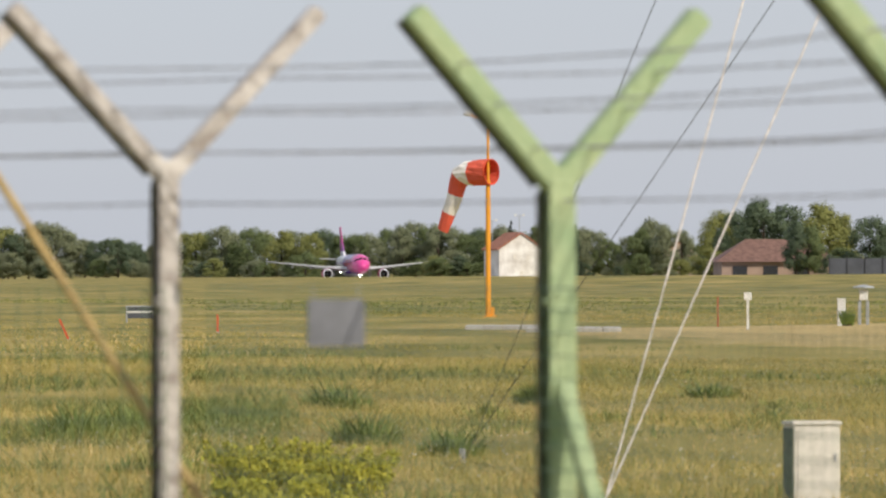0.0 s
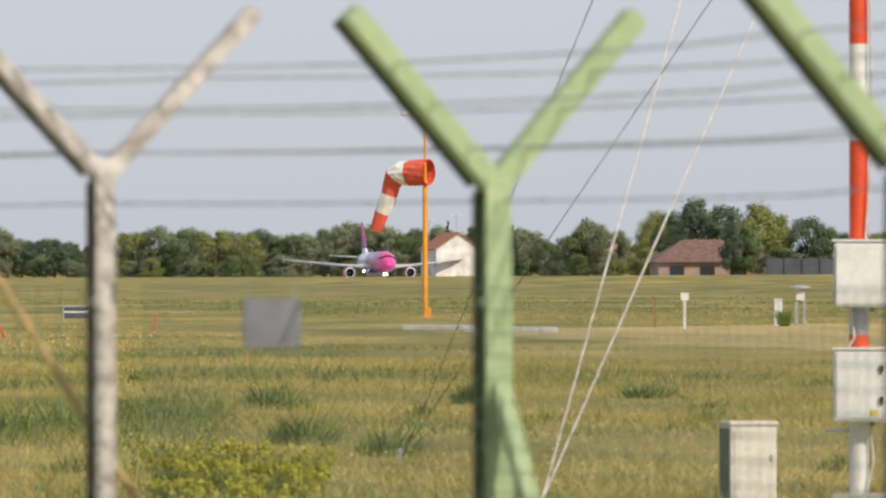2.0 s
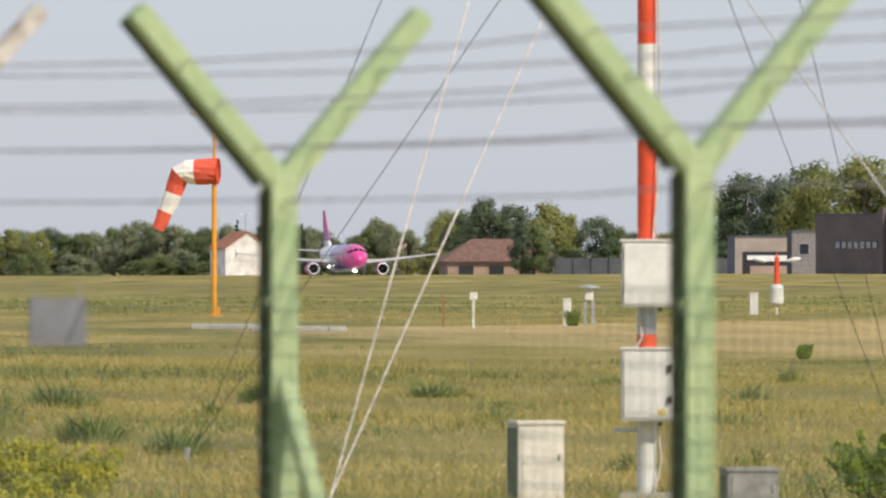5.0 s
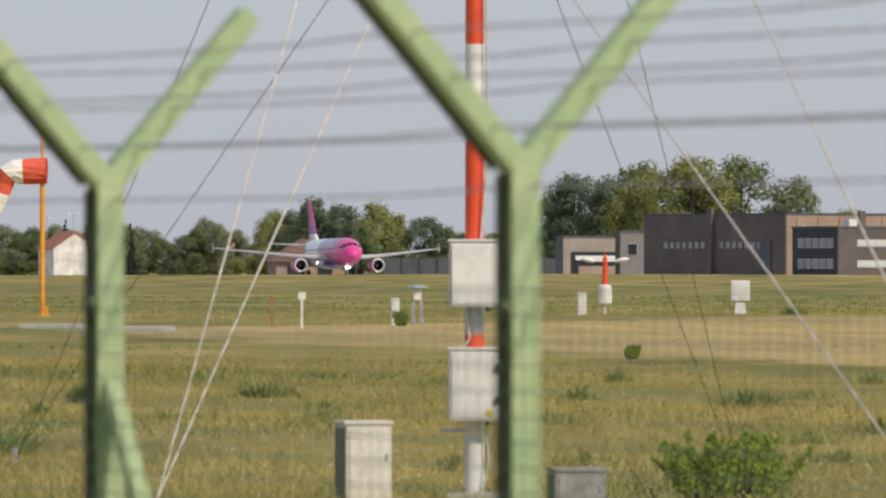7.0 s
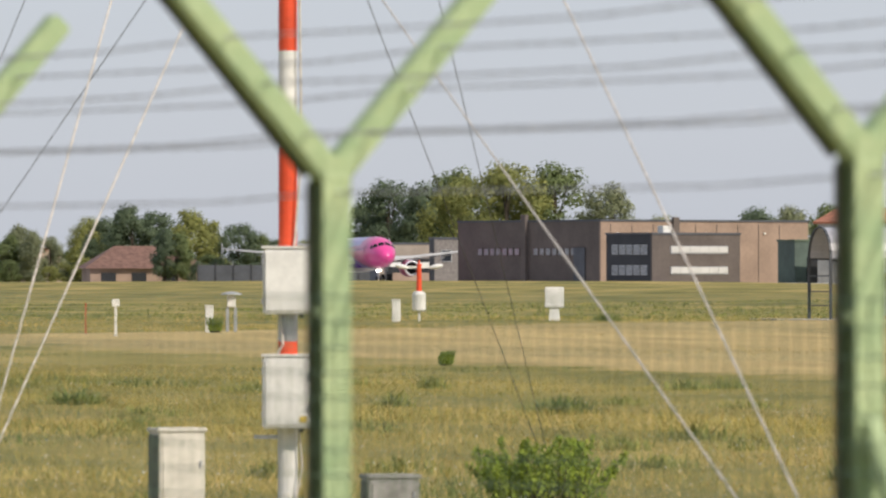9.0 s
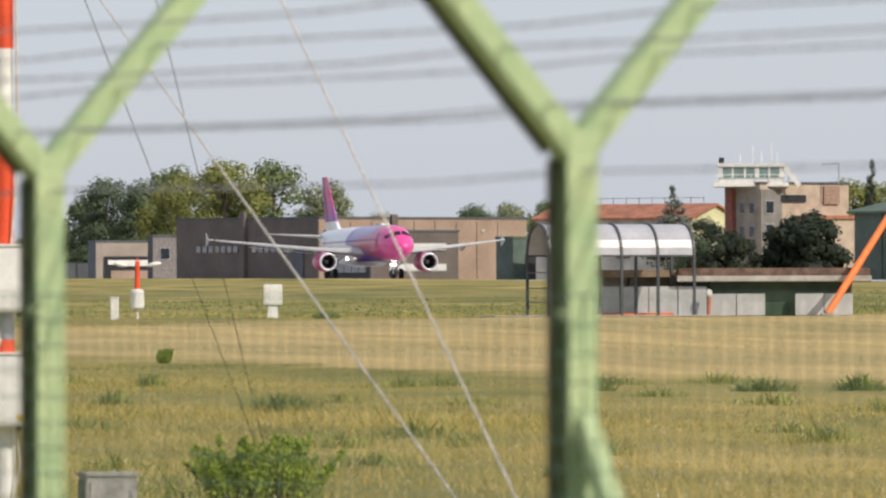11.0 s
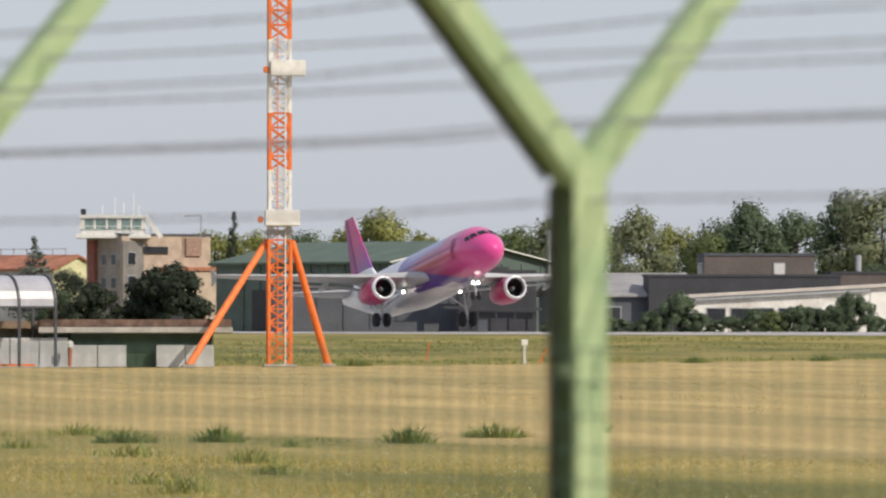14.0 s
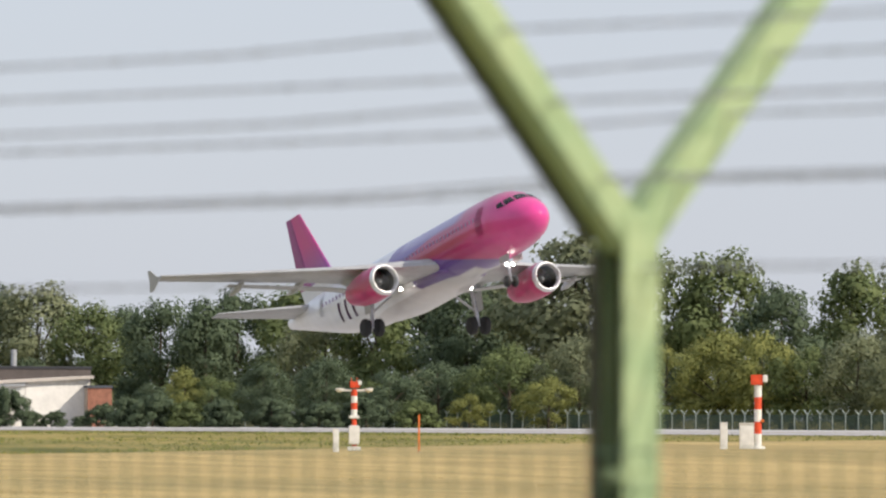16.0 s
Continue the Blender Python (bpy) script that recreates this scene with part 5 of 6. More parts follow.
for b, h, w, kind in ((225.3, 4.0, 0.7, "dark"), (222.0, 2.2, 1.0, "dark"), (228.6, 2.0, 1.1, "dark"), (232.0, 1.7, 1.2, "dark"), (235.2, 2.4, 0.9, "dark"), (237.8, 2.2, 1.0, "green"), (240.4, 2.7, 0.9, "dark"), (243.0, 2.5, 1.0, "dark"), (245.4, 2.9, 0.8, "dark"),
                      (248.0, 3.9, 0.72, "dark"), (250.8, 1.6, 1.0, "dark"), (253.6, 1.7, 1.0, "dark"), (218.0, 1.5, 1.6, "dark"), (214.0, 1.6, 1.5, "green"), (210.0, 1.4, 1.6, "dark"), (257.0, 1.2, 1.2, "dark"), (259.5, 2.4, 0.9, "dark"), (263.0, 3.0, 0.9, "dark"),
                      (266.0, 3.4, 0.9, "dark"), (270.0, 2.6, 1.1, "green"), (275.0, 2.8, 1.1, "dark"), (281.0, 3.0, 1.1, "dark"), (287.0, 2.6, 1.2, "dark"), (293.0, 3.0, 1.1, "dark"), (299.0, 2.8, 1.2, "green")):
    shrub(b, 742 if b < 236 else 736 if b < 262 else 728, h, kind, w * 1.25)

# ---- the airliner ----
def livery():
    m = bpy.data.materials.new("airliner paint")
    m.use_nodes = True
    n, l = m.node_tree.nodes, m.node_tree.links
    b = n["Principled BSDF"]
    b.inputs["Roughness"].default_value = 0.28
    b.inputs["Coat Weight"].default_value, b.inputs["Coat Roughness"].default_value = 0.4, 0.12
    tc, sp = n.new("ShaderNodeTexCoord"), n.new("ShaderNodeSeparateXYZ")
    l.new(tc.outputs["Object"], sp.inputs[0])

    def math_node(op, a, c):
        x = n.new("ShaderNodeMath")
        x.operation = op
        for i, v in enumerate((a, c)):
            if isinstance(v, float):
                x.inputs[i].default_value = v
            else:
                l.new(v, x.inputs[i])
        return x.outputs[0]
    x, z = sp.outputs["X"], sp.outputs["Z"]
    h = math_node("DIVIDE", math_node("SUBTRACT", z, 3.75), 2.07)       # -1 at the keel, 1 at the crown

    def step(v, a, c):
        """0 below a, 1 above c (or the reverse where c lies below a)."""
        r = n.new("ShaderNodeMapRange")
        r.inputs[1].default_value, r.inputs[2].default_value = a, c
        l.new(v, r.inputs[0])
        return r.outputs[0]

    def over(fac, under, col):
        mx = n.new("ShaderNodeMix")
        mx.data_type = "RGBA"
        l.new(fac, mx.inputs[0])
        if isinstance(under, tuple):
            mx.inputs[6].default_value = (*under, 1)
        else:
            l.new(under, mx.inputs[6])
        mx.inputs[7].default_value = (*col, 1)
        return mx.outputs[2]

    white, purple, lilac = (0.80, 0.80, 0.82), (0.15, 0.085, 0.34), (0.29, 0.24, 0.47)
    # pink nose deepening to crimson along the side
    col = over(step(x, 15.0, 9.0), (0.72, 0.06, 0.29), (0.39, 0.02, 0.115))
    # upper band: purple with a pale lilac field, its lower edge rising towards the nose
    upper = math_node("MULTIPLY", step(math_node("SUBTRACT", h, math_node("MULTIPLY", x, 0.07)), 0.02, 0.06), step(x, 10.6, 8.6))
    col = over(upper, col, purple)
    field = math_node("MULTIPLY", math_node("MULTIPLY", step(h, 0.40, 0.52), step(h, 0.98, 0.86)), math_node("MULTIPLY", step(x, 0.8, 1.6), step(x, 10.4, 9.0)))
    col = over(field, col, lilac)
    # lower lobe: deep purple, narrowing towards the nose
    lower = step(math_node("ADD", h, math_node("MULTIPLY", x, 0.115)), 0.44, 0.38)
    col = over(lower, col, (0.12, 0.05, 0.27))
    # white behind the colours: the upper band reaches farther aft than the lower lobe
    edge = math_node("ADD", math_node("MULTIPLY", step(h, 0.02, -0.12), 3.2), math_node("MULTIPLY", math_node("POWER", math_node("ABSOLUTE", h, 0.0), 4.0), 1.4))
    col = over(step(math_node("SUBTRACT", x, edge), -0.55, -0.75), col, white)
    # grey-white belly under the lobe
    col = over(math_node("MULTIPLY", step(h, -0.90, -0.94), step(x, 9.8, 9.2)), col, (0.62, 0.60, 0.60))
    dirt = n.new("ShaderNodeTexNoise")
    dirt.inputs["Scale"].default_value, dirt.inputs["Detail"].default_value = 1.2, 6
    dr = n.new("ShaderNodeMapRange")
    dr.inputs[3].default_value, dr.inputs[4].default_value = 0.85, 1.08
    l.new(tc.outputs["Object"], dirt.inputs["Vector"])
    l.new(dirt.outputs["Fac"], dr.inputs[0])
    hs = n.new("ShaderNodeHueSaturation")
    l.new(dr.outputs[0], hs.inputs["Value"])
    l.new(col, hs.inputs["Color"])
    l.new(hs.outputs[0], b.inputs["Base Color"])
    return m


def fin_paint():
    """Magenta fin whose foot passes into purple."""
    m = bpy.data.materials.new("magenta fin paint")
    m.use_nodes = True
    n, l = m.node_tree.nodes, m.node_tree.links
    b = n["Principled BSDF"]
    b.inputs["Roughness"].default_value = 0.32
    tc, sp, r, ramp = n.new("ShaderNodeTexCoord"), n.new("ShaderNodeSeparateXYZ"), n.new("ShaderNodeMapRange"), n.new("ShaderNodeValToRGB")
    l.new(tc.outputs["Object"], sp.inputs[0])
    r.inputs[1].default_value, r.inputs[2].default_value = 6.4, 9.4
    l.new(sp.outputs["Z"], r.inputs[0])
    ramp.color_ramp.elements[0].color, ramp.color_ramp.elements[1].color = (0.20, 0.10, 0.36, 1), (0.56, 0.05, 0.24, 1)
    l.new(r.outputs[0], ramp.inputs[0])
    l.new(ramp.outputs[0], b.inputs["Base Color"])
    return m


PAINT = livery()
PINK = mat("magenta paint", (0.50, 0.03, 0.14), 0.3, scale=1.2, var=0.1)
FINPAINT = fin_paint()
WINGGREY = mat("light grey wing paint", (0.44, 0.44, 0.44), 0.4, scale=0.8, var=0.08)
PLUM = mat("plum lettering paint", (0.16, 0.06, 0.16), 0.4, scale=2)
LIPMETAL = mat("polished intake lip", (0.82, 0.82, 0.83), 0.3, 0.35, scale=3, var=0.03)
FANDARK = mat("fan blades", (0.05, 0.05, 0.055), 0.4, 0.6, scale=3)
LAMP_ON = glow("landing lamp", (1.0, 0.95, 0.85), 16.0)


def loft(sections, seg=28, caps=True):
    """A skin through rings (x, cz, ry, rz)."""
    bm = bmesh.new()
    rings = []
    for x, cz, ry, rz in sections:
        rings.append([bm.verts.new((x, ry * math.sin(2 * math.pi * i / seg), cz + rz * math.cos(2 * math.pi * i / seg))) for i in range(seg)])
    for a, b in zip(rings, rings[1:]):
        for i in range(seg):
            bm.faces.new((a[i], a[(i + 1) % seg], b[(i + 1) % seg], b[i]))
    if caps:
        bm.faces.new(rings[0])
        bm.faces.new(rings[-1])
    bmesh.ops.recalc_face_normals(bm, faces=bm.faces[:])
    return bm


def aerofoil(stations, up=False):
    """A wing through stations (span, leading x, chord, height, thickness)."""
    prof = [(0, 0), (0.02, 0.28), (0.1, 0.62), (0.3, 0.6), (0.6, 0.36), (1, 0.02), (0.6, -0.2), (0.3, -0.4), (0.1, -0.36), (0.02, -0.2)]
    bm = bmesh.new()
    rings = []
    for sp, le, ch, h, th in stations:
        ring = []
        for u, v in prof:
            p = (le - u * ch, sp, h + v * th * ch) if not up else (le - u * ch, v * th * ch, sp)
            ring.append(bm.verts.new(p))
        rings.append(ring)
    for a, b in zip(rings, rings[1:]):
        for i in range(len(prof)):
            bm.faces.new((a[i], a[(i + 1) % len(prof)], b[(i + 1) % len(prof)], b[i]))
    bm.faces.new(rings[0])
    bm.faces.new(rings[-1])
    bmesh.ops.recalc_face_normals(bm, faces=bm.faces[:])
    return bm


def wheel(r, w):
    return lathe([(r * 0.45, -w / 2), (r * 0.85, -w / 2), (r * 0.97, -w * 0.36), (r, 0), (r * 0.97, w * 0.36), (r * 0.85, w / 2), (r * 0.45, w / 2)], 18,
                 m=Matrix.Rotation(math.pi / 2, 4, "X"))


gear = {}
CABINGLASS = mat("cabin window plastic", (0.40, 0.28, 0.44), 0.5, scale=2)


def airliner():
    """Nose along +x; the origin lies on the ground between the main wheels."""
    t = thing("airliner", Matrix(), "pink, purple and white twin-engined jet airliner taking off", "airplane")
    C = 3.75
    sections = [(17.75, C - 0.50, 0.02, 0.02), (17.65, C - 0.50, 0.36, 0.34), (17.30, C - 0.46, 0.78, 0.76), (16.7, C - 0.40, 1.14, 1.13), (16.0, C - 0.31, 1.42, 1.45), (15.0, C - 0.17, 1.70, 1.76), (13.9, C - 0.05, 1.88, 1.95),
                               (12.6, C - 0.02, 1.95, 2.03), (11, C, 1.975, 2.07), (4, C, 1.975, 2.07), (-6, C, 1.975, 2.07), (-8.5, C + 0.06, 1.93, 2.0), (-11.5, C + 0.36, 1.66, 1.66),
                               (-14.5, C + 0.72, 1.24, 1.22), (-17.5, C + 1.04, 0.72, 0.74), (-19.5, C + 1.2, 0.34, 0.38), (-19.87, C + 1.25, 0.15, 0.18)]
    fus = part("fuselage", loft(sections, 36), PAINT, t, smooth=True)
    part("belly_fairing", loft([(8.2, C - 1.5, 0.4, 0.3), (6.6, C - 1.45, 1.5, 0.75), (4, C - 1.42, 1.95, 0.98), (-2, C - 1.42, 1.95, 0.98), (-4.5, C - 1.4, 1.5, 0.8), (-6.5, C - 1.35, 0.5, 0.4)], 24),
         PAINT, t, smooth=True)
    # cockpit windows: two front panes and two side panes a side
    xs = [s[0] for s in sections][::-1]

    def skin(x, a, sg, off=0.03):
        cz, ry, rz = (float(np.interp(x, xs, [s[k] for s in sections][::-1])) for k in (1, 2, 3))
        return (x, sg * (ry + off) * math.sin(a), cz + (rz + off) * math.cos(a))

    def skin_patch(q, sg, off=0.03, cells=4):
        """A curved panel on the skin between four (x, angle) corners."""
        bm = bmesh.new()
        grid = []
        for i in range(cells + 1):
            row = []
            for j in range(cells + 1):
                u, v = i / cells, j / cells
                x, a = ((1 - u) * (1 - v) * q[0][k] + u * (1 - v) * q[1][k] + u * v * q[2][k] + (1 - u) * v * q[3][k] for k in (0, 1))
                row.append(bm.verts.new(skin(x, a, sg, off)))
            grid.append(row)
        for i in range(cells):
            for j in range(cells):
                bm.faces.new((grid[i][j], grid[i + 1][j], grid[i + 1][j + 1], grid[i][j + 1]))
        bmesh.ops.solidify(bm, geom=bm.faces[:], thickness=0.02)
        bmesh.ops.recalc_face_normals(bm, faces=bm.faces[:])
        return bm

    for sg in (-1, 1):
        for q in (((16.45, 0.05), (16.30, 0.60), (15.62, 0.50), (15.72, 0.05)), ((16.20, 0.68), (15.72, 1.02), (15.20, 0.84), (15.52, 0.58)), ((15.62, 1.06), (15.05, 1.20), (14.80, 1.06), (15.10, 0.90))):
            part("cockpit_window", skin_patch(q, sg), GLASS_DARK, fus, "dark cockpit window pane")
        # cabin windows
        pane = solid(box(0.16, 0.03, 0.24, 0, 0, 0.02, 0.01))
        pane.materials.append(CABINGLASS)
        for i in range(44):
            x = 12.2 - i * 0.53
            part("cabin_window", pane, None, fus, place=Matrix.Translation((x, sg * (1.955 if x < 11.5 else 1.93), C + 0.27)))
        for k in range(3):
            x = -6.3 - 1.05 * k
            part("lettering_bar", skin_patch(((x + 0.3, 1.6), (x, 1.6), (x - 0.35, 2.25), (x - 0.05, 2.25)), sg, 0.025, 6), PLUM, fus, "plum bar of painted lettering")
        for x in (12.85, -11.6):
            part("cabin_door", skin_patch(((x + 0.41, 1.0), (x - 0.41, 1.0), (x - 0.41, 1.9), (x + 0.41, 1.9)), sg, 0.012, 6), PAINT, fus, "outlined cabin door")
    for sg in (-1, 1):
        w = part("wing", aerofoil([(sg * 1.5, 6.4, 7.0, 2.75, 0.135), (sg * 6.4, 3.7, 3.95, 3.2, 0.115), (sg * 16.9, -2.5, 1.5, 4.4, 0.10)]), WINGGREY, t, "light grey wing", smooth=False)
        part("wingtip_fence", prism([(-2.7, 4.35), (-4.0, 3.75), (-4.5, 3.8), (-4.35, 4.4), (-4.5, 5.2), (-4.1, 5.15), (-3.3, 4.6)], 0.05, m=Matrix.Translation((0, sg * 16.95, 0))), WINGGREY, w)
        for yy, ln in ((4.3, 3.4), (8.2, 3.0), (11.9, 2.4)):
            xt = 1.0 - (yy - 6.4) * 0.32 - 1.4
            part("flap_track_fairing", loft([(xt + ln * 0.45, 2.95 + yy * 0.055, 0.03, 0.03), (xt + 0.3, 2.82 + yy * 0.055, 0.2, 0.26), (xt - ln * 0.3, 2.7 + yy * 0.055, 0.17, 0.24), (xt - ln * 0.6, 2.62 + yy * 0.055, 0.03, 0.03)], 10), WINGGREY, w, smooth=True).matrix_basis = Matrix.Translation((0, sg * yy, 0))
        part("flap", aerofoil([(sg * 2.2, 0.2, 1.3, 2.5, 0.09), (sg * 6.4, -0.1, 1.1, 2.95, 0.09), (sg * 12.6, -1.75, 0.8, 3.65, 0.09)]), WINGGREY, w).matrix_basis = pose(0, 0, -0.05)
        part("slat", aerofoil([(sg * 3.0, 6.0, 0.6, 2.78, 0.12), (sg * 6.4, 4.1, 0.55, 3.1, 0.12), (sg * 16.2, -1.85, 0.4, 4.25, 0.12)]), WINGGREY, w)
        # engine
        em = Matrix.Translation((0.55, sg * 5.75, 1.83)) @ Matrix.Diagonal((1, 0.89, 0.89, 1))
        e = part("engine", loft([(6.15, 0, 0.98, 0.98), (5.9, 0, 1.12, 1.12), (5.2, 0, 1.2, 1.2), (4.0, 0, 1.2, 1.22), (2.6, 0.03, 1.05, 1.08), (1.6, 0.06, 0.82, 0.84)], 28, caps=False), PINK, t, "magenta engine nacelle", True, em)
        part("intake_lip", loft([(5.75, 0, 0.86, 0.86), (6.08, 0, 0.88, 0.88), (6.19, 0, 0.95, 0.95), (6.17, 0, 1.02, 1.02), (5.98, 0, 1.10, 1.10), (5.85, 0, 1.135, 1.135)], 28, caps=False), LIPMETAL, e, "bright metal intake lip", True)
        part("intake_duct", loft([(5.76, 0, 0.865, 0.865), (4.95, 0, 0.87, 0.87)], 28, caps=False), FANDARK, e, smooth=True)
        fan = bmesh.new()
        for i in range(18):
            a = 2 * math.pi * i / 18
            b2 = bmesh.new()
            vs = [b2.verts.new((5.05 + 0.12 * k, rr * math.cos(a + da), rr * math.sin(a + da))) for rr, da, k in ((0.25, -0.1, 0), (0.85, -0.13, -1), (0.85, 0.17, 0.6), (0.25, 0.16, 0.6))]
            b2.faces.new(vs)
            merge(fan, b2)
        part("fan", fan, FANDARK, e)
        part("spinner", lathe([(0.27, 4.95), (0.26, 5.1), (0.17, 5.35), (0.02, 5.52)], 14, axis="X"), STEEL, e, smooth=True)
        part("exhaust_cone", loft([(2.2, 0.05, 0.62, 0.62), (0.9, 0.08, 0.42, 0.42), (0.2, 0.1, 0.05, 0.05)], 16), STEEL, e, smooth=True)
        part("pylon", prism([(4.6, 1.0), (1.0, 0.75), (-0.3, 1.35), (2.0, 1.7), (3.2, 1.5)], 0.35), WINGGREY, e)
        part("tailplane", aerofoil([(sg * 0.6, -14.0, 3.9, C + 1.15, 0.10), (sg * 6.2, -17.5, 1.3, C + 1.55, 0.09)]), WINGGREY, t, "light grey tailplane")
        # main gear
        g = gear[sg] = part("main_gear", rod((0, sg * 3.79, 0.55), (0.1, sg * 3.5, 3.6), 0.14, seg=10), STEEL, t)
        part("side_stay", rod((0, sg * 3.75, 1.5), (0.1, sg * 2.2, 2.6), 0.08), STEEL, g)
        part("gear_door", box(0.9, 0.05, 1.3, 0.1, sg * 4.0, 1.5, 0.02), WINGGREY, g)
        for k in (-0.46, 0.46):
            part("wheel", wheel(0.585, 0.42), BLACK_RUBBER, g, "black tyre", True, pose(0, sg * 3.79 + k, 0.585))
        part("landing_light", lathe([(0.12, 0), (0.12, 0.04), (0.03, 0.08)], 14, axis="X", m=Matrix.Translation((2.1, sg * 2.5, 2.2))), LAMP_ON, t, "lit landing lamp")
    part("fin_root", aerofoil([(C + 1.3, -10.0, 7.0, 0, 0.10), (C + 2.9, -12.35, 5.3, 0, 0.105)], up=True), PAINT, t, "white fin root")
    fin = part("tail_fin", aerofoil([(C + 2.9, -12.3, 3.9, 0, 0.10), (C + 7.98, -16.5, 1.5, 0, 0.09)], up=True), FINPAINT, t, "magenta tail fin")
    part("rudder", aerofoil([(C + 2.9, -16.0, 1.7, 0, 0.09), (C + 7.98, -17.95, 0.75, 0, 0.08)], up=True), mat("plum rudder paint", (0.32, 0.05, 0.22), 0.4, scale=0.5), fin, "purple rudder")
    ng = gear["nose"] = part("nose_gear", rod((12.64, 0, 0.4), (12.3, 0, 2.9), 0.10, seg=10), STEEL, t)
    for k in (-0.26, 0.26):
        part("wheel", wheel(0.38, 0.24), BLACK_RUBBER, ng, "black tyre", True, pose(12.64, k, 0.38))
    for k in (-0.3, 0.3):
        part("gear_door", box(1.3, 0.04, 0.42, 13.0, k * 1.6, 1.55, 0.01), WINGGREY, ng)
        part("taxi_light", lathe([(0.11, 0), (0.11, 0.04), (0.03, 0.08)], 14, axis="X", m=Matrix.Translation((12.72, k * 0.7, 1.45))), LAMP_ON, ng, "lit taxi lamp")
    return t


plane = airliner()

# ---- meadow growth ----
def rim(x, y):
    """Growth is lower towards the mown strip."""
    q = x * DIR_N.x + y * DIR_N.y
    return min(1.0, max(0.3, (40 - q) / 18)) if 0 < q < 45 else 1.0


def blades(n, seed, b0, b1, d0, d1, h0, h1, keep, material, name, label, width=0.005, clump=5, lean=0.35):
    """Tufts of blades scattered over a stretch of the meadow."""
    rng = np.random.default_rng(seed)
    D = np.sqrt(d0 * d0 + (d1 * d1 - d0 * d0) * rng.uniform(size=n) ** 1.15)
    B = rng.uniform(b0, b1, n) / 1000
    rows = []
    for d, x, y in zip(D.tolist(), (D * np.sin(B)).tolist(), (D * np.cos(B)).tolist()):
        if keep(x, y, rng):
            rows.append((x, y, ground_z(x, y) - 0.02, d, (0.75 + 0.55 * noise.noise((x * 0.25, y * 0.12, seed)) + 0.35 * noise.noise((x * 1.1, y * 0.5, seed))) * rim(x, y)))
    A = np.repeat(np.array(rows), clump, axis=0)
    m = len(A)
    h = rng.uniform(h0, h1, m) * A[:, 4]
    a, r = rng.uniform(0, 6.283, m), rng.uniform(0, 1, m) * 0.24
    w = width * rng.uniform(0.6, 1.5, m) * np.sqrt(A[:, 3] / 80)
    P = np.stack([A[:, 0] + r * np.cos(a), A[:, 1] + r * np.sin(a), A[:, 2]], 1)
    g = rng.uniform(0, 6.283, m)
    side = np.stack([np.cos(g) * w, np.sin(g) * w, np.zeros(m)], 1)
    bend = np.stack([rng.normal(0, lean, m) * h, rng.normal(0, lean, m) * h, h], 1)
    V = np.stack([P - side, P + side, P + bend], 1).reshape(-1, 3)
    F = np.arange(m * 3).reshape(-1, 3)
    me = bpy.data.meshes.new("blades")
    me.from_pydata(V.tolist(), [], F.tolist())
    me.materials.append(material)
    return tagged(new(name, me), label, "grass", kind="stuff")


def patch(x, y, s=0.05, o=0.0):
    return noise.noise((x * s + o, y * s * 0.6, 3.3 + o))


GREENBLADE = mat("green grass blades", (0.42, 0.352, 0.098), 0.75, col2=(0.268, 0.236, 0.060), scale=0.3, spec=0.25, island=True, rnd=0.4)
DRYBLADE = mat("dry grass blades", (0.60, 0.47, 0.195), 0.8, col2=(0.45, 0.35, 0.14), scale=0.3, spec=0.25, island=True, rnd=0.35)
WEED = mat("dark weed leaves", (0.17, 0.21, 0.06), 0.7, col2=(0.10, 0.135, 0.04), scale=1, spec=0.25, island=True, rnd=0.35)
BLOOM = mat("white blossom", (0.60, 0.57, 0.46), 0.8, island=True, rnd=0.2)


def meadow(x, y, rng):
    return mown(x, y) < 0.5


blades(78000, 1, -62, 365, 50, 150, 0.04, 0.20, lambda x, y, r: meadow(x, y, r), GREENBLADE, "meadow_grass", "fine uneven green meadow grass", 0.0034, 6, 0.75)
blades(50000, 2, -62, 365, 50, 150, 0.05, 0.24, lambda x, y, r: meadow(x, y, r) and patch(x, y, 0.06, 7) > -0.3 + r.uniform(-0.2, 0.2), DRYBLADE, "dry_meadow_grass", "dry straw-coloured seed stalks in the meadow", 0.003, 4, 0.8)
blades(40000, 3, -62, 365, 130, 330, 0.05, 0.15, lambda x, y, r: meadow(x, y, r), GREENBLADE, "far_meadow_grass", "green meadow grass towards the runway", 0.008, 4)
blades(30000, 4, -62, 365, 130, 330, 0.05, 0.15, lambda x, y, r: meadow(x, y, r) and patch(x, y, 0.05, 7) > -0.1, DRYBLADE, "far_dry_grass", "dry grass stalks towards the runway", 0.007, 4)
blades(22000, 5, 20, 365, 100, 330, 0.02, 0.06, lambda x, y, r: mown(x, y) >= 0.5, DRYBLADE, "mown_stubble", "short straw stubble of the mown strip", 0.008, 4)
blades(20000, 6, -62, 365, 52, 170, 0.08, 0.32, lambda x, y, r: meadow(x, y, r) and patch(x, y, 0.11, 13) > 0.2, WEED, "weed_clumps", "dark green weed clumps in the meadow", 0.007, 7, 0.7)
EDGEBLADE = mat("lush edge grass", (0.25, 0.265, 0.07), 0.75, col2=(0.14, 0.165, 0.045), scale=0.3, spec=0.25, island=True, rnd=0.4)
blades(20000, 9, -62, 372, 305, 470, 0.05, 0.20, lambda x, y, r: meadow(x, y, r) and patch(x, y, 0.04, 9) > -0.2 + r.uniform(-0.2, 0.2) and x * DIR_N.x + y * DIR_N.y < RUN_Q - 28, EDGEBLADE, "runway_edge_grass", "lush green grass along the runway edge", 0.014, 4)
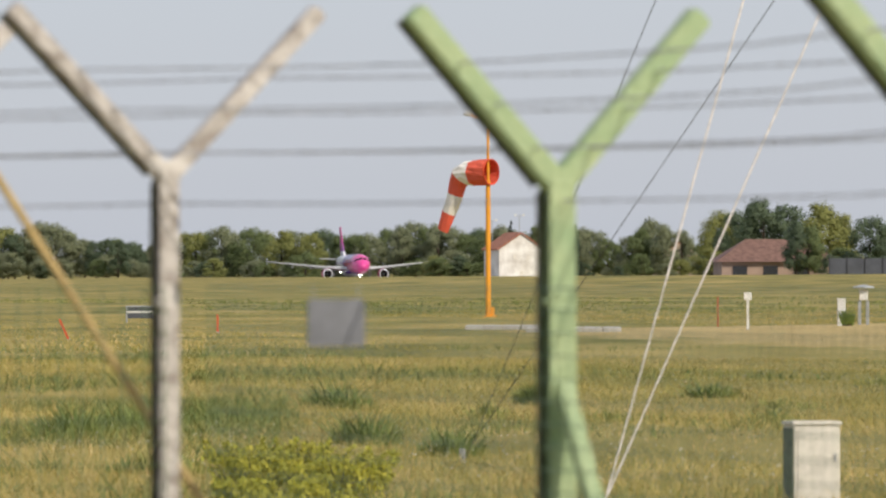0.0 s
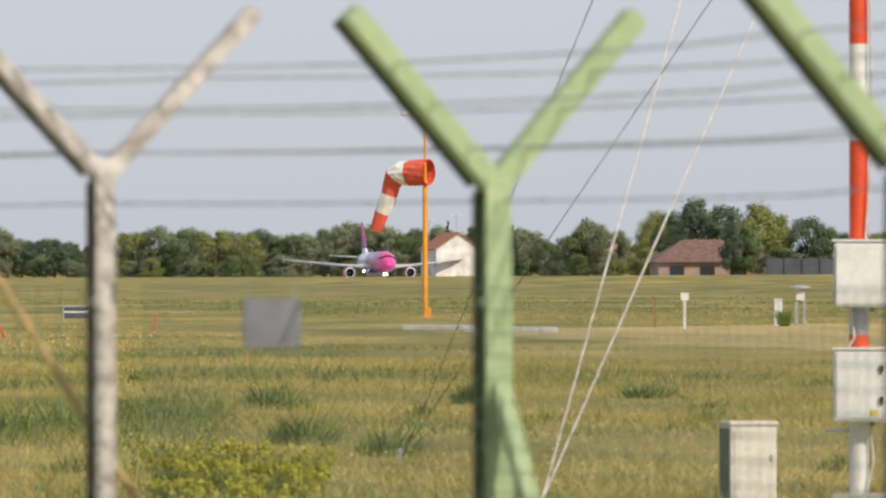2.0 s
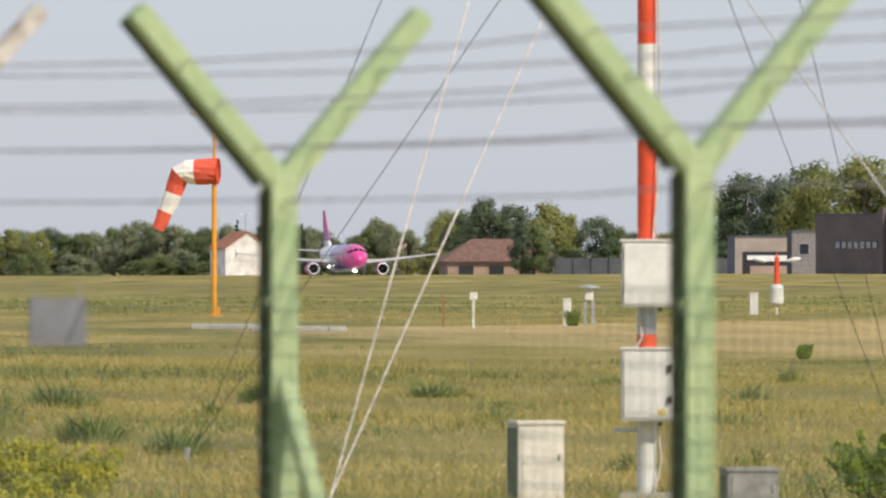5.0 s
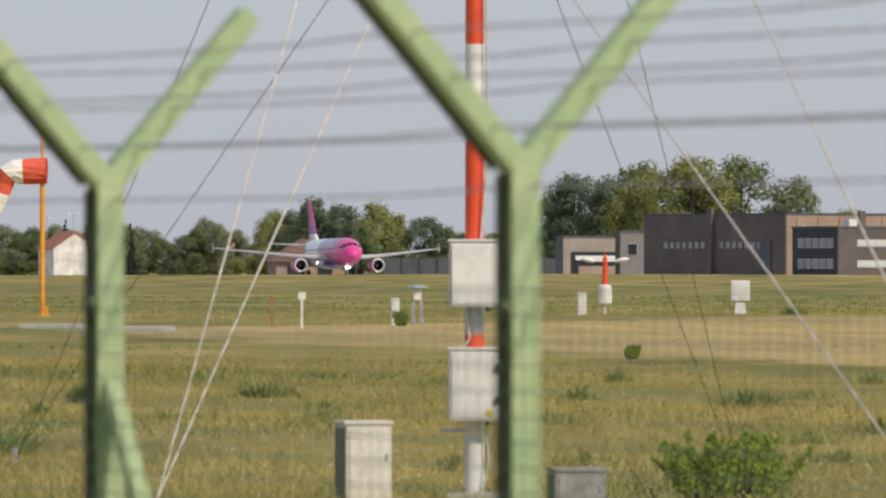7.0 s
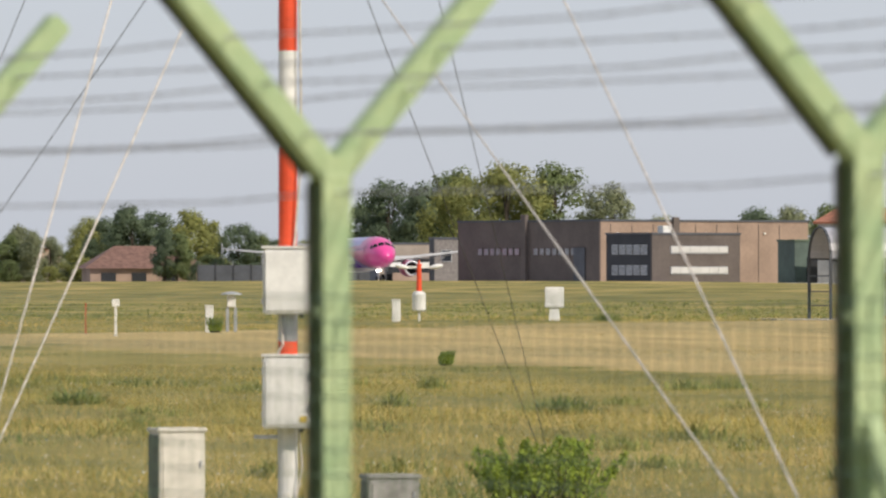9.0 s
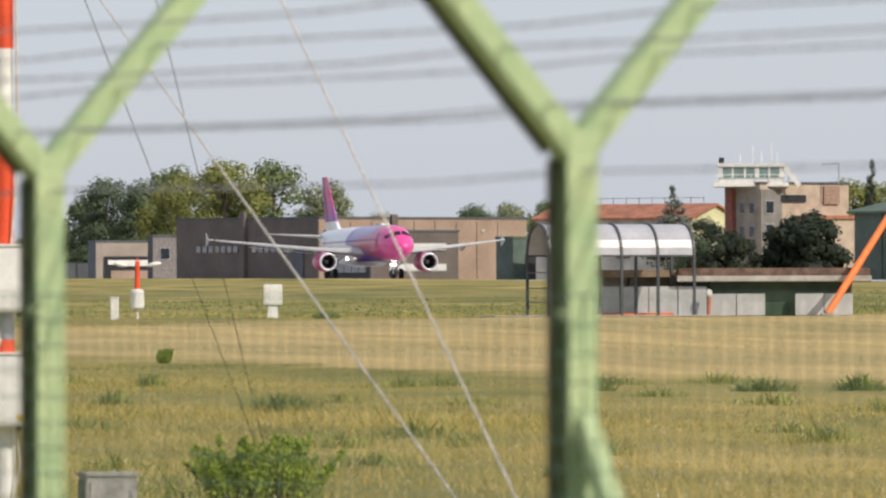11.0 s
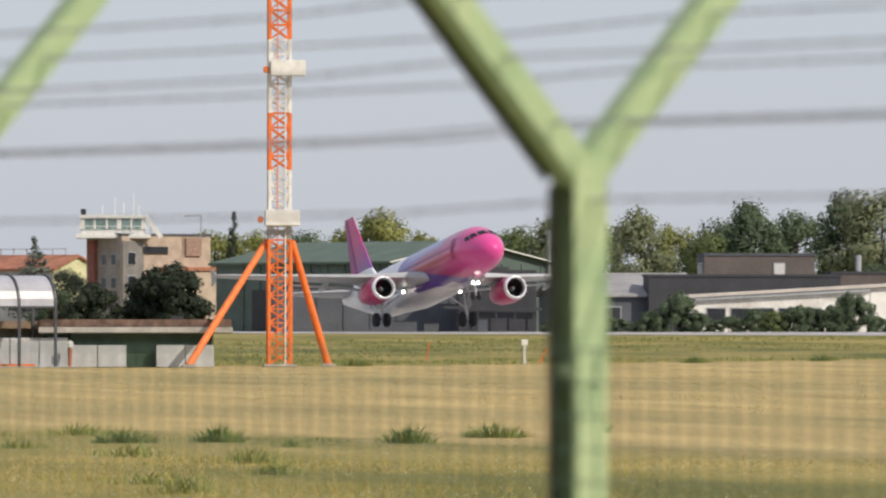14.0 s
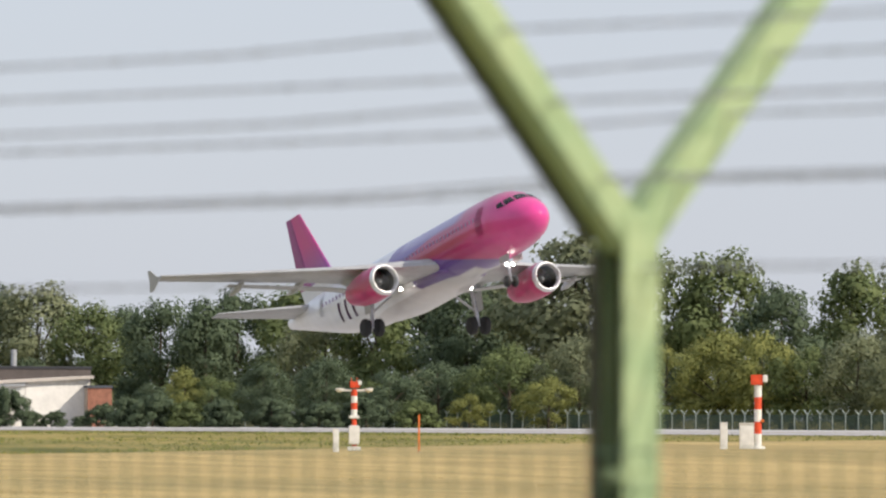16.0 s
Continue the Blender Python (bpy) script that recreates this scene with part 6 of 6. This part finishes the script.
blades(4200, 12, -64, -20, 60, 100, 0.08, 0.32, lambda x, y, r: patch(x, y, 0.22, 4) > 0.05 + r.uniform(-0.25, 0.25), WEED, "tall_weeds", "tall dark weeds around the bare fence post", 0.006, 7, 0.6)


def blossoms():
    rng = np.random.default_rng(8)
    V, F = [], []
    for k in range(15000):
        d, b = rng.uniform(52, 190), rng.uniform(-62, 365)
        x, y = d * math.sin(b / 1000), d * math.cos(b / 1000)
        if mown(x, y) > 0.4 or patch(x, y, 0.08, 21) < 0.0:
            continue
        z, s = ground_z(x, y) + rng.uniform(0.05, 0.2), rng.uniform(0.007, 0.016)
        i = len(V)
        V += [(x - s, y, z), (x, y - s, z + s * 0.5), (x + s, y, z), (x, y + s, z + s * 0.6), (x, y, z + s)]
        F += [(i, i + 1, i + 4), (i + 1, i + 2, i + 4), (i + 2, i + 3, i + 4), (i + 3, i, i + 4)]
    me = bpy.data.meshes.new("blossoms")
    me.from_pydata(V, [], F)
    me.materials.append(BLOOM)
    tagged(new("wildflowers", me), "scattered white meadow wildflowers", "flowers", kind="stuff")


blossoms()


TUFT = mat("fresh tuft leaves", (0.19, 0.235, 0.065), 0.75, col2=(0.11, 0.15, 0.042), scale=1, spec=0.25, island=True, rnd=0.3)


def tussock(b, d, h, r, material, label, seed, name="grass_tussock", leaves=420):
    """A tall clump of broad leaves."""
    rng = random.Random(seed)
    p = spot(b, d)
    V, F = [], []
    for k in range(leaves):
        a, rr = rng.uniform(0, 6.283), r * math.sqrt(rng.random())
        x, y = rr * math.cos(a), rr * math.sin(a)
        hh = h * rng.uniform(0.25, 1.0) * (1 - 0.6 * (rr / r) ** 2)
        lx, ly = rng.gauss(0, 0.5 * hh) + x * 0.25, rng.gauss(0, 0.5 * hh) + y * 0.25
        w = rng.uniform(0.004, 0.010)
        c, s = math.cos(a + 1.2) * w, math.sin(a + 1.2) * w
        i = len(V)
        V += [(x - c, y - s, -0.03), (x + c, y + s, -0.03), (x + lx * 0.5 + c, y + ly * 0.5 + s, hh * 0.6), (x + lx * 0.5 - c, y + ly * 0.5 - s, hh * 0.6), (x + lx, y + ly, hh)]
        F += [(i, i + 1, i + 2, i + 3), (i + 3, i + 2, i + 4)]
    me = bpy.data.meshes.new("tussock")
    me.from_pydata(V, [], F)
    me.materials.append(material)
    ob = new(name, me)
    ob.location = p
    tagged(ob, label, "tussock", "tussocks")


for k, (b, d, h, r) in enumerate(((168, 113, 0.34, 0.36), (192, 112, 0.34, 0.36), (156, 112, 0.30, 0.45), (134.5, 113, 0.34, 0.3), (215, 122, 0.4, 0.3), (203, 118, 0.3, 0.5), (-47, 80, 0.45, 0.4), (-41, 84, 0.36, 0.45), (-36, 86, 0.3, 0.5), (-13.5, 97, 0.45, 0.5), (-10, 76, 0.45, 0.35), (1, 72, 0.35, 0.3),
                                     (33.5, 104, 0.30, 0.45), (12, 100, 0.4, 0.3), (95, 98, 0.3, 0.5), (100.5, 296, 0.5, 0.55), (185, 315, 0.5, 0.7), (228, 320, 0.45, 0.6), (244, 322, 0.45, 0.6))):
    tussock(b, d, h, r, TUFT, "tall dark green clump of weeds in the meadow", 100 + k)

LOOSE = mat("loose tuft leaves", (0.26, 0.28, 0.08), 0.75, col2=(0.16, 0.18, 0.05), scale=1, spec=0.25, island=True, rnd=0.35)


def loose_tufts():
    """Low sparse tufts of grass scattered over the meadow."""
    rng = random.Random(77)
    V, F = [], []
    for k in range(40):
        o = spot(rng.uniform(-60, 215), rng.uniform(62, 128))
        h, r = rng.uniform(0.16, 0.30), rng.uniform(0.25, 0.7)
        if mown(o.x, o.y) > 0.4:
            continue
        for n in range(rng.randint(130, 230)):
            a, rr = rng.uniform(0, 6.283), r * rng.random() ** 0.7
            x, y = o.x + rr * math.cos(a), o.y + rr * math.sin(a)
            hh = h * rng.uniform(0.25, 1.0) * (1 - 0.6 * (rr / r) ** 2)
            lx, ly = rng.gauss(0, 0.5 * hh), rng.gauss(0, 0.5 * hh)
            w = rng.uniform(0.004, 0.009)
            c, q = math.cos(a + 1.2) * w, math.sin(a + 1.2) * w
            i = len(V)
            V += [(x - c, y - q, o.z - 0.03), (x + c, y + q, o.z - 0.03), (x + lx * 0.5 + c, y + ly * 0.5 + q, o.z + hh * 0.6), (x + lx * 0.5 - c, y + ly * 0.5 - q, o.z + hh * 0.6), (x + lx, y + ly, o.z + hh)]
            F += [(i, i + 1, i + 2, i + 3), (i + 3, i + 2, i + 4)]
    me = bpy.data.meshes.new("loose_tufts")
    me.from_pydata(V, [], F)
    me.materials.append(LOOSE)
    tagged(new("grass_tufts", me), "low loose tufts of green grass in the meadow", "grass", kind="stuff")


loose_tufts()


def leafy_bush(b, d, h, r, kind, label, seed):
    """A low bush: stems with many single leaves."""
    rng = np.random.default_rng(seed)
    t = thing("leafy_bush", spot(b, d), label, "bush", "near bushes")
    n, stems = 6500, 60
    g, q = rng.uniform(0, 6.283, stems), r * np.sqrt(rng.uniform(0, 1, stems))
    foot = np.stack([q * np.cos(g) * 0.75, q * np.sin(g) * 0.75, np.zeros(stems)], 1)
    tip = np.stack([q * np.cos(g) + rng.normal(0, 0.25 * r, stems), q * np.sin(g) + rng.normal(0, 0.25 * r, stems), h * rng.uniform(0.55, 1.15, stems)], 1)
    k = rng.integers(0, stems, n)
    along = rng.uniform(0.1, 1.0, n)[:, None] ** 0.7
    P = foot[k] * (1 - along) + tip[k] * along + rng.normal(0, 0.13 * r, (n, 3)) * (1.15 - along)
    P[:, 2] = np.maximum(P[:, 2], 0.01)
    nn = rng.normal(size=(n, 3)) + np.array([0.2, -0.4, 0.6])
    nn /= np.linalg.norm(nn, axis=1)[:, None]
    u = np.cross(nn, rng.normal(size=(n, 3)))
    u /= np.linalg.norm(u, axis=1)[:, None]
    v = np.cross(nn, u)
    s = rng.uniform(0.008, 0.019, n)[:, None]
    V = np.stack([P - u * s * 1.4, P - v * s * 0.8, P + u * s * 1.4, P + v * s * 0.8], 1).reshape(-1, 3)
    me = bpy.data.meshes.new("leaves")
    me.from_pydata(V.tolist(), [], [tuple(range(i * 4, i * 4 + 4)) for i in range(n)])
    me.materials.append(LEAF[kind])
    part("foliage", me, None, t)
    bm = None
    for f, e in zip(foot, tip):
        bm = rod(tuple(f), tuple(e), 0.006, 0.002, 4, bm)
    part("branchwork", bm, BARK, t)


leafy_bush(92.8, 58, 0.46, 0.46, "bush", "fresh green leafy bush in the meadow", 31)
leafy_bush(-21.5, 60, 0.37, 0.48, "goldbush", "yellow flowering bush in the meadow", 32)
leafy_bush(-12.5, 58, 0.36, 0.42, "goldbush", "yellow flowering bush in the meadow", 33)
leafy_bush(51.0, 235, 0.45, 0.2, "bush", "small green shrub beside a white box", 34)
leafy_bush(80.2, 150, 0.24, 0.13, "bush", "small isolated green bush in mown grass", 35)
leafy_bush(-20.5, 52, 0.30, 0.5, "goldbush", "yellow flowering bush in the meadow", 36)


# ---- motion ----
# the airliner's own line: its bearing, its distance to the side, then seconds, distance along it, height, pitch, bank (degrees)
FLY, FLY_Q = -0.1482, 219.9
ROLL = [
    (0, 1599.1, -0.95, 0.50, 0.00),
    (1, 1540.5, -0.85, 0.51, 0.00),
    (2, 1479.0, -0.68, 0.51, 0.00),
    (3, 1415.0, -0.50, 0.52, 0.00),
    (4, 1349.0, -0.32, 0.52, 0.00),
    (5, 1281.1, -0.14, 0.53, 0.00),
    (6, 1211.8, 0.08, 0.53, 0.00),
    (7, 1141.2, 0.35, 0.54, 0.00),
    (8, 1069.5, 0.60, 0.54, 0.00),
    (9, 996.8, 0.81, 0.55, 0.00),
    (10, 923.1, 0.98, 0.55, 0.00),
    (11, 848.5, 1.04, 0.75, 0.00),
    (11.5, 810.8, 1.06, 1.30, 0.00),
    (12, 772.8, 1.08, 2.90, 0.00),
    (12.5, 734.6, 1.09, 5.00, 0.00),
    (13, 696.0, 1.20, 6.60, 0.00),
    (13.5, 657.1, 1.45, 8.00, 0.00),
    (14, 617.9, 1.84, 9.15, 0.25),
    (14.5, 578.2, 2.50, 10.05, 1.30),
    (15, 538.2, 3.54, 10.90, 2.30),
    (15.5, 497.7, 5.25, 11.80, 2.10),
    (16, 456.7, 7.48, 12.75, 1.60),
]


def motions():
    along, aside = Vector((math.sin(FLY), math.cos(FLY), 0)), Vector((math.cos(FLY), -math.sin(FLY), 0))
    head = math.atan2(-along.y, -along.x)
    rows = []
    for t, s, h, pitch, bank in ROLL:
        p = along * s + aside * FLY_Q
        rows.append((t, Matrix.Translation((p.x, p.y, h)) @ Matrix.Rotation(head, 4, "Z") @ Matrix.Rotation(-radians(pitch), 4, "Y") @ Matrix.Rotation(radians(bank), 4, "X")))
    walk(plane, rows)
    for key, leg in gear.items():          # the struts lengthen as the weight comes off
        low = 0.25 if key == "nose" else 0.40
        walk(leg, [(t, pose(0, 0, -low * z)) for t, z in ((0, 0), (11.5, 0.0), (12.7, 0.3), (13.5, 0.8), (14, 1.0), (16, 1.0))])
    at = spot(5.71, 283) + Vector((0, 0, 5.2))
    walk(sock, [(t, pose(at.x, at.y, at.z, 0, 0, a)) for t, a in ((0, -38), (1.5, -34), (2.5, -26), (3.2, -22), (5.4, -8), (6.5, -4), (7.5, -6), (10, -14), (16, -20))])


motions()
